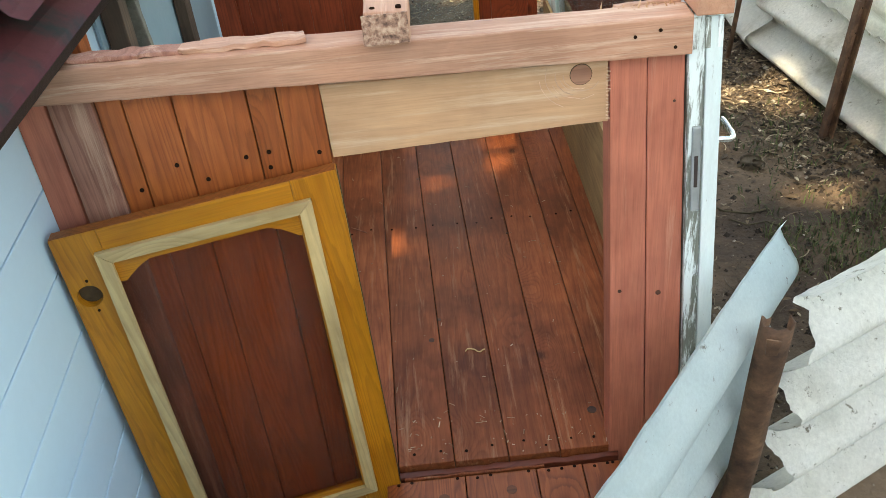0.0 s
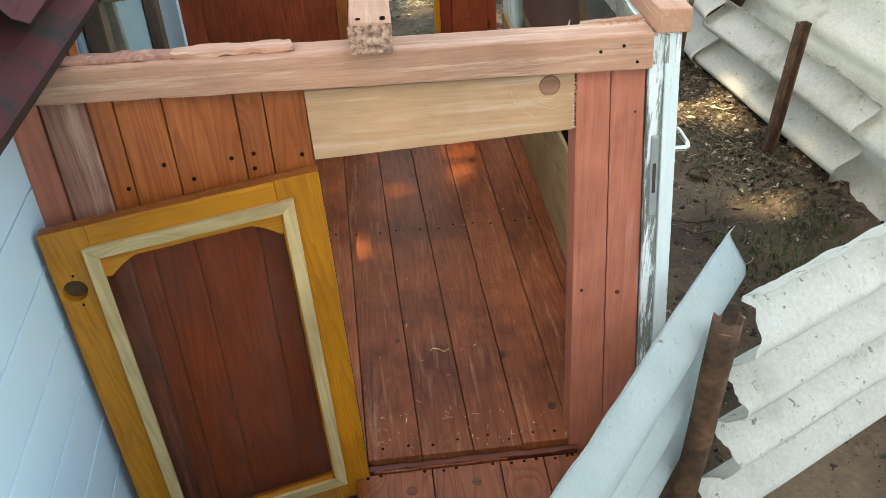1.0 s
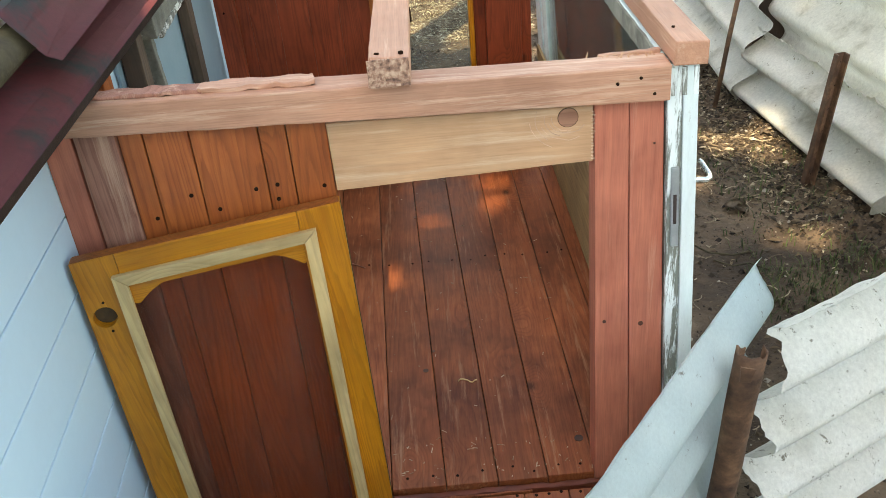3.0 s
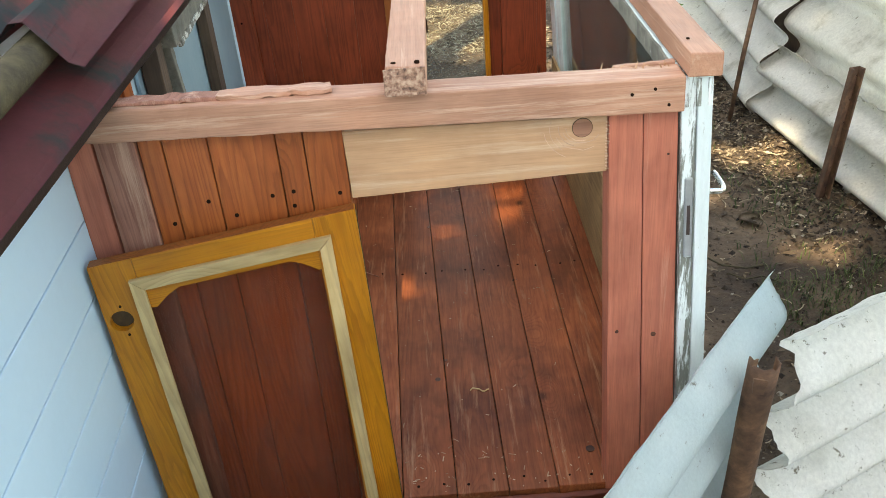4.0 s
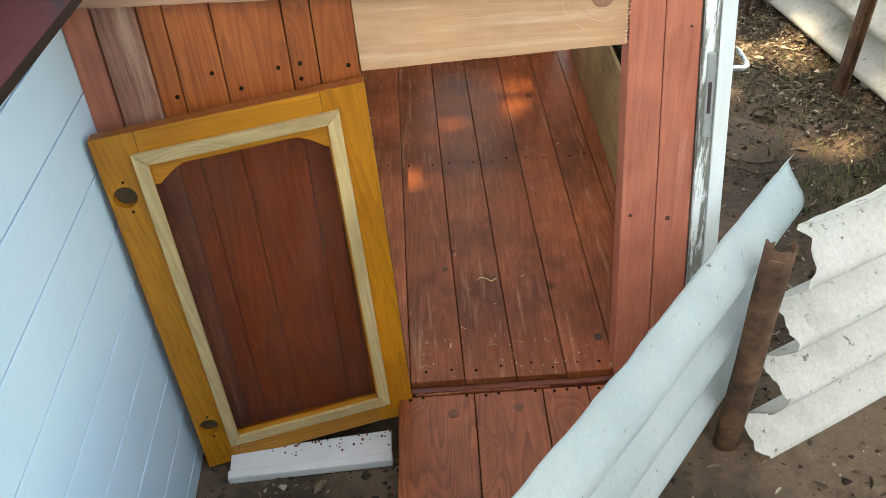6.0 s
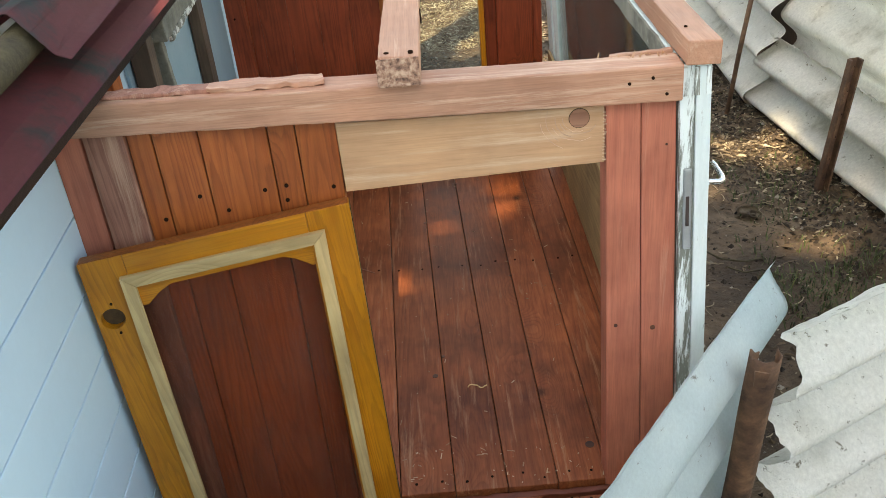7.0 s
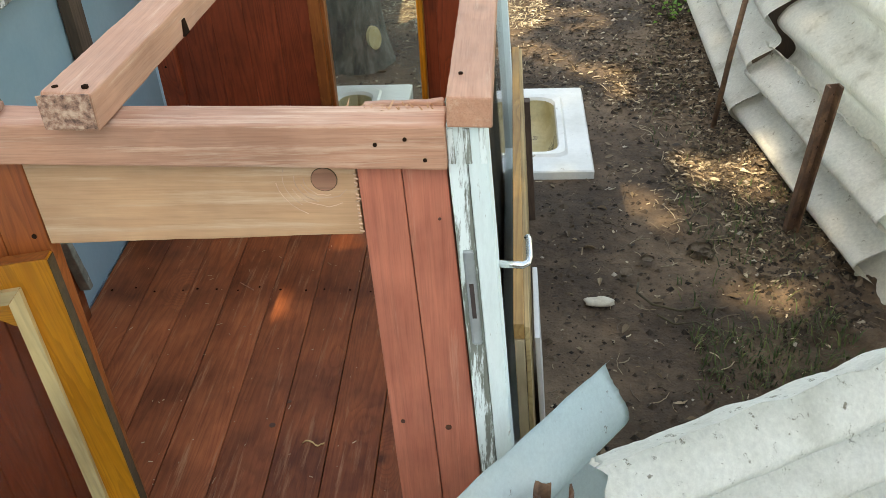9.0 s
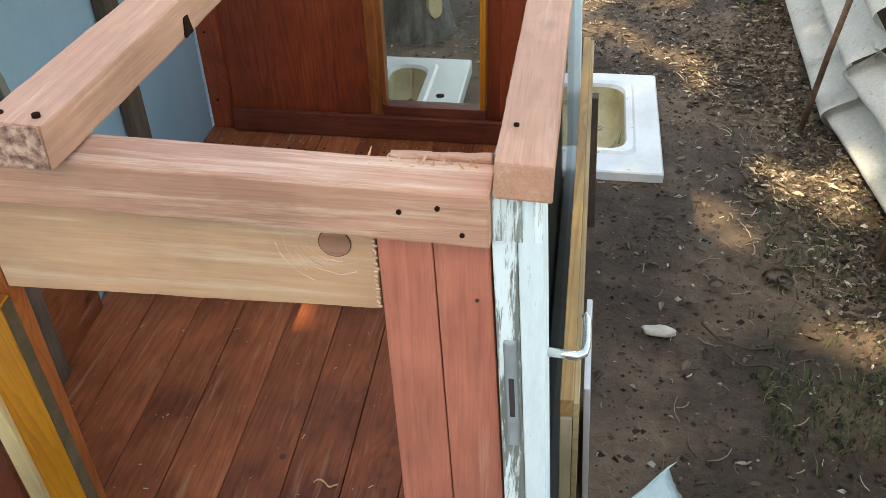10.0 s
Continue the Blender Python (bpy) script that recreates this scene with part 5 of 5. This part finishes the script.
# ---- an old trunk behind the kennel ----
def old_trunk(foot, r):
    t = thing("old_tree", (*foot, 0.0), "grey furrowed tree trunk with a pale pruning scar behind the kennel", "tree")
    bm = bmesh.new()
    rows = []
    for j in range(30):
        z = -0.05 + 2.6 * (j / 29) ** 1.5
        rr = r * (1.0 + 0.35 * math.exp(-z / 0.12)) * (1 - 0.16 * z)
        ring = []
        for i in range(40):
            a = 2 * math.pi * i / 40
            q = rr * (1 + 0.05 * noise.noise((math.cos(a) * 6, math.sin(a) * 6, z * 1.2)) + 0.10 * noise.noise((math.cos(a) * 1.5, math.sin(a) * 1.5, z * 2)))
            ring.append(bm.verts.new((foot[0] + q * math.cos(a) - 0.05 * z, foot[1] + q * math.sin(a) + 0.06 * z, z)))
        rows.append(ring)
    for p, q in zip(rows, rows[1:]):
        for i in range(40):
            bm.faces.new((p[i], p[(i + 1) % 40], q[(i + 1) % 40], q[i]))
    bm.faces.new(rows[-1])
    part("trunk", bm, grey_bark, t, smooth=True)
    d = Vector((0.62, -0.78, 0.12)).normalized()
    c = Vector((*foot, 0.105)) + d * (r * 1.13)
    bm = disc((0, 0, 0), 1.0, (0, 0, 1), 0.5, 22)
    for v in bm.verts:
        v.co = Vector((v.co.x * 0.027, v.co.y * 0.044, v.co.z * 0.04))
    bmesh.ops.transform(bm, verts=bm.verts[:], matrix=Matrix.Translation(c) @ d.to_track_quat("Z", "Y").to_matrix().to_4x4())
    part("pruning_scar", bm, scar_wood, t, "pale oval cut where a branch was sawn off")
    for a in (0.4, 2.6, 4.6):
        p = Vector((foot[0] - 0.12, foot[1] + 0.14, 2.4))
        part("limb", tube([p, p + Vector((0.35 * math.cos(a), 0.35 * math.sin(a), 0.5)), p + Vector((0.6 * math.cos(a), 0.6 * math.sin(a), 1.2))], 0.045, 9, 0.4), grey_bark, t, smooth=True)


old_trunk((-0.425, 2.43), 0.105)


# ---- an unseen tree added for shade, its crown thinned towards each LIT spot ----
def shade_tree(foot, seed, lit):
    rg = random.Random(seed)
    t = thing("tree", (*foot, 0.0), "unseen leafy tree added to shade the kennel and let sun spots through", "tree")
    part("trunk", tube([(foot[0], foot[1], -0.1), (foot[0] + 0.1, foot[1], 2.5), (foot[0] - 0.1, foot[1] + 0.1, 5.5), (foot[0], foot[1], 9.3)], 0.2, 12, 0.35), bark, t, smooth=True)
    for k in range(9):
        a = k * 0.7
        part("limb", tube([(foot[0], foot[1], 5.4 + 0.3 * k), (foot[0] + 0.5 * math.cos(a), foot[1] + 0.5 * math.sin(a), 6.6 + 0.28 * k), (foot[0] + 1.2 * math.cos(a), foot[1] + 1.2 * math.sin(a), 7.6 + 0.2 * k)], 0.055, 7, 0.3), bark, t, smooth=True)
    ax = sun_dir.cross(Vector((0, 0, 1))).normalized()
    ay = ax.cross(sun_dir)
    base = Vector((0.1, 1.2, 0.0))
    spots = []
    for x, y, z, r, stretch in lit:
        keep = 0.02 if z < 0.1 else (0.12 if z < 0.117 else 0.10 if z < 0.12 else 0.6)
        q = Vector((x, y, z)) - base
        spots.append((q.dot(ax), q.dot(ay), r, stretch, keep))
    verts, faces = [], []
    for _ in range(52000):
        u, v = rg.uniform(-3.4, 3.4), rg.uniform(-2.7, 2.7)
        if (u / 3.4) ** 2 + (v / 2.7) ** 2 > 1 + 0.2 * noise.noise((u * 2, v * 2, 3)):
            continue
        near = [k for a, b, r, st, k in spots if ((u - a) / (0.85 * r * st + 0.085)) ** 2 + ((v - b) / (0.85 * r + 0.085)) ** 2 < 1]
        if near and rg.random() > min(near):
            continue
        c = base + u * ax + v * ay + sun_dir * rg.uniform(8.6, 11.0)
        a = Vector((rg.gauss(0, 1), rg.gauss(0, 1), rg.gauss(0, 1))).normalized()
        b = a.cross(Vector((rg.gauss(0, 1), rg.gauss(0, 1), rg.gauss(0, 1)))).normalized()
        L, w = rg.uniform(0.07, 0.13), rg.uniform(0.04, 0.07)
        k = len(verts)
        n = a.cross(b)
        for p, q, h in ((-1, 0, 0), (-0.2, 1, 0.15), (1, 0, -0.1), (-0.2, -1, 0.15)):
            verts.append(tuple(c + a * L * p + b * w * q + n * L * h - Vector((*foot, 0))))
        faces.append((k, k + 1, k + 2, k + 3))
    me = bpy.data.meshes.new("crown")
    me.from_pydata(verts, [], faces)
    me.materials.append(leaf_green)
    ob = new("crown", me)
    ob.parent = t


# Chosen sun spots: x, y, z, extra radius, stretch of the crown gap.
LIT = ((0.78, 1.46, 0, 0.03, 2.6), (0.87, 1.52, 0, 0.0, 1), (0.70, 1.55, 0, 0.0, 1), (0.45, 1.39, 0, -0.02, 1), (0.51, 1.33, 0, -0.01, 1), (0.56, 1.26, 0, -0.01, 1), (0.60, 1.20, 0, -0.02, 1), (0.69, 0.915, 0, 0.0, 1), (0.76, 0.885, 0, 0.0, 1), (0.82, 0.855, 0, -0.01, 1), (0.86, 1.38, 0, 0.0, 1),
       (0.28, 2.45, 0, 0.04, 2.4), (0.50, 2.25, 0, 0.03, 2), (0.40, 2.85, 0, 0.08, 2), (0.56, 2.04, 0, 0.0, 2.5), (-0.12, 2.95, 0, 0.16, 3), (-0.10, 3.3, 0, 0.16, 3), (-0.30, 3.2, 0, 0.09, 4), (-0.1, 2.65, 0, 0.0, 2),
       (-0.20, 0.985, 0.115, 0.03, 1), (-0.15, 1.03, 0.115, 0.035, 1), (-0.10, 1.08, 0.115, 0.035, 1), (-0.05, 1.13, 0.115, 0.02, 1), (-0.335, 0.635, 0.118, 0.01, 1), (-0.46, 0.66, 0.118, -0.02, 1), (-0.51, 0.53, 0.118, -0.01, 1), (0.93, 1.3, 0.16, 0.05, 2), (0.95, 1.05, 0.12, 0.04, 2), (1.05, 1.45, 0.4, 0.08, 2), (1.06, 1.1, 0.35, 0.08, 2), (0.85, 2.1, 0.3, 0.05, 2), (0.92, 2.0, 0.25, -0.02, 1), (0.90, 2.35, 0.2, -0.02, 1))
shade_tree((0.1 + sun_dir.x * 9.5 - 1.5, 1.2 + sun_dir.y * 9.5 + 1.2), 21, LIT)
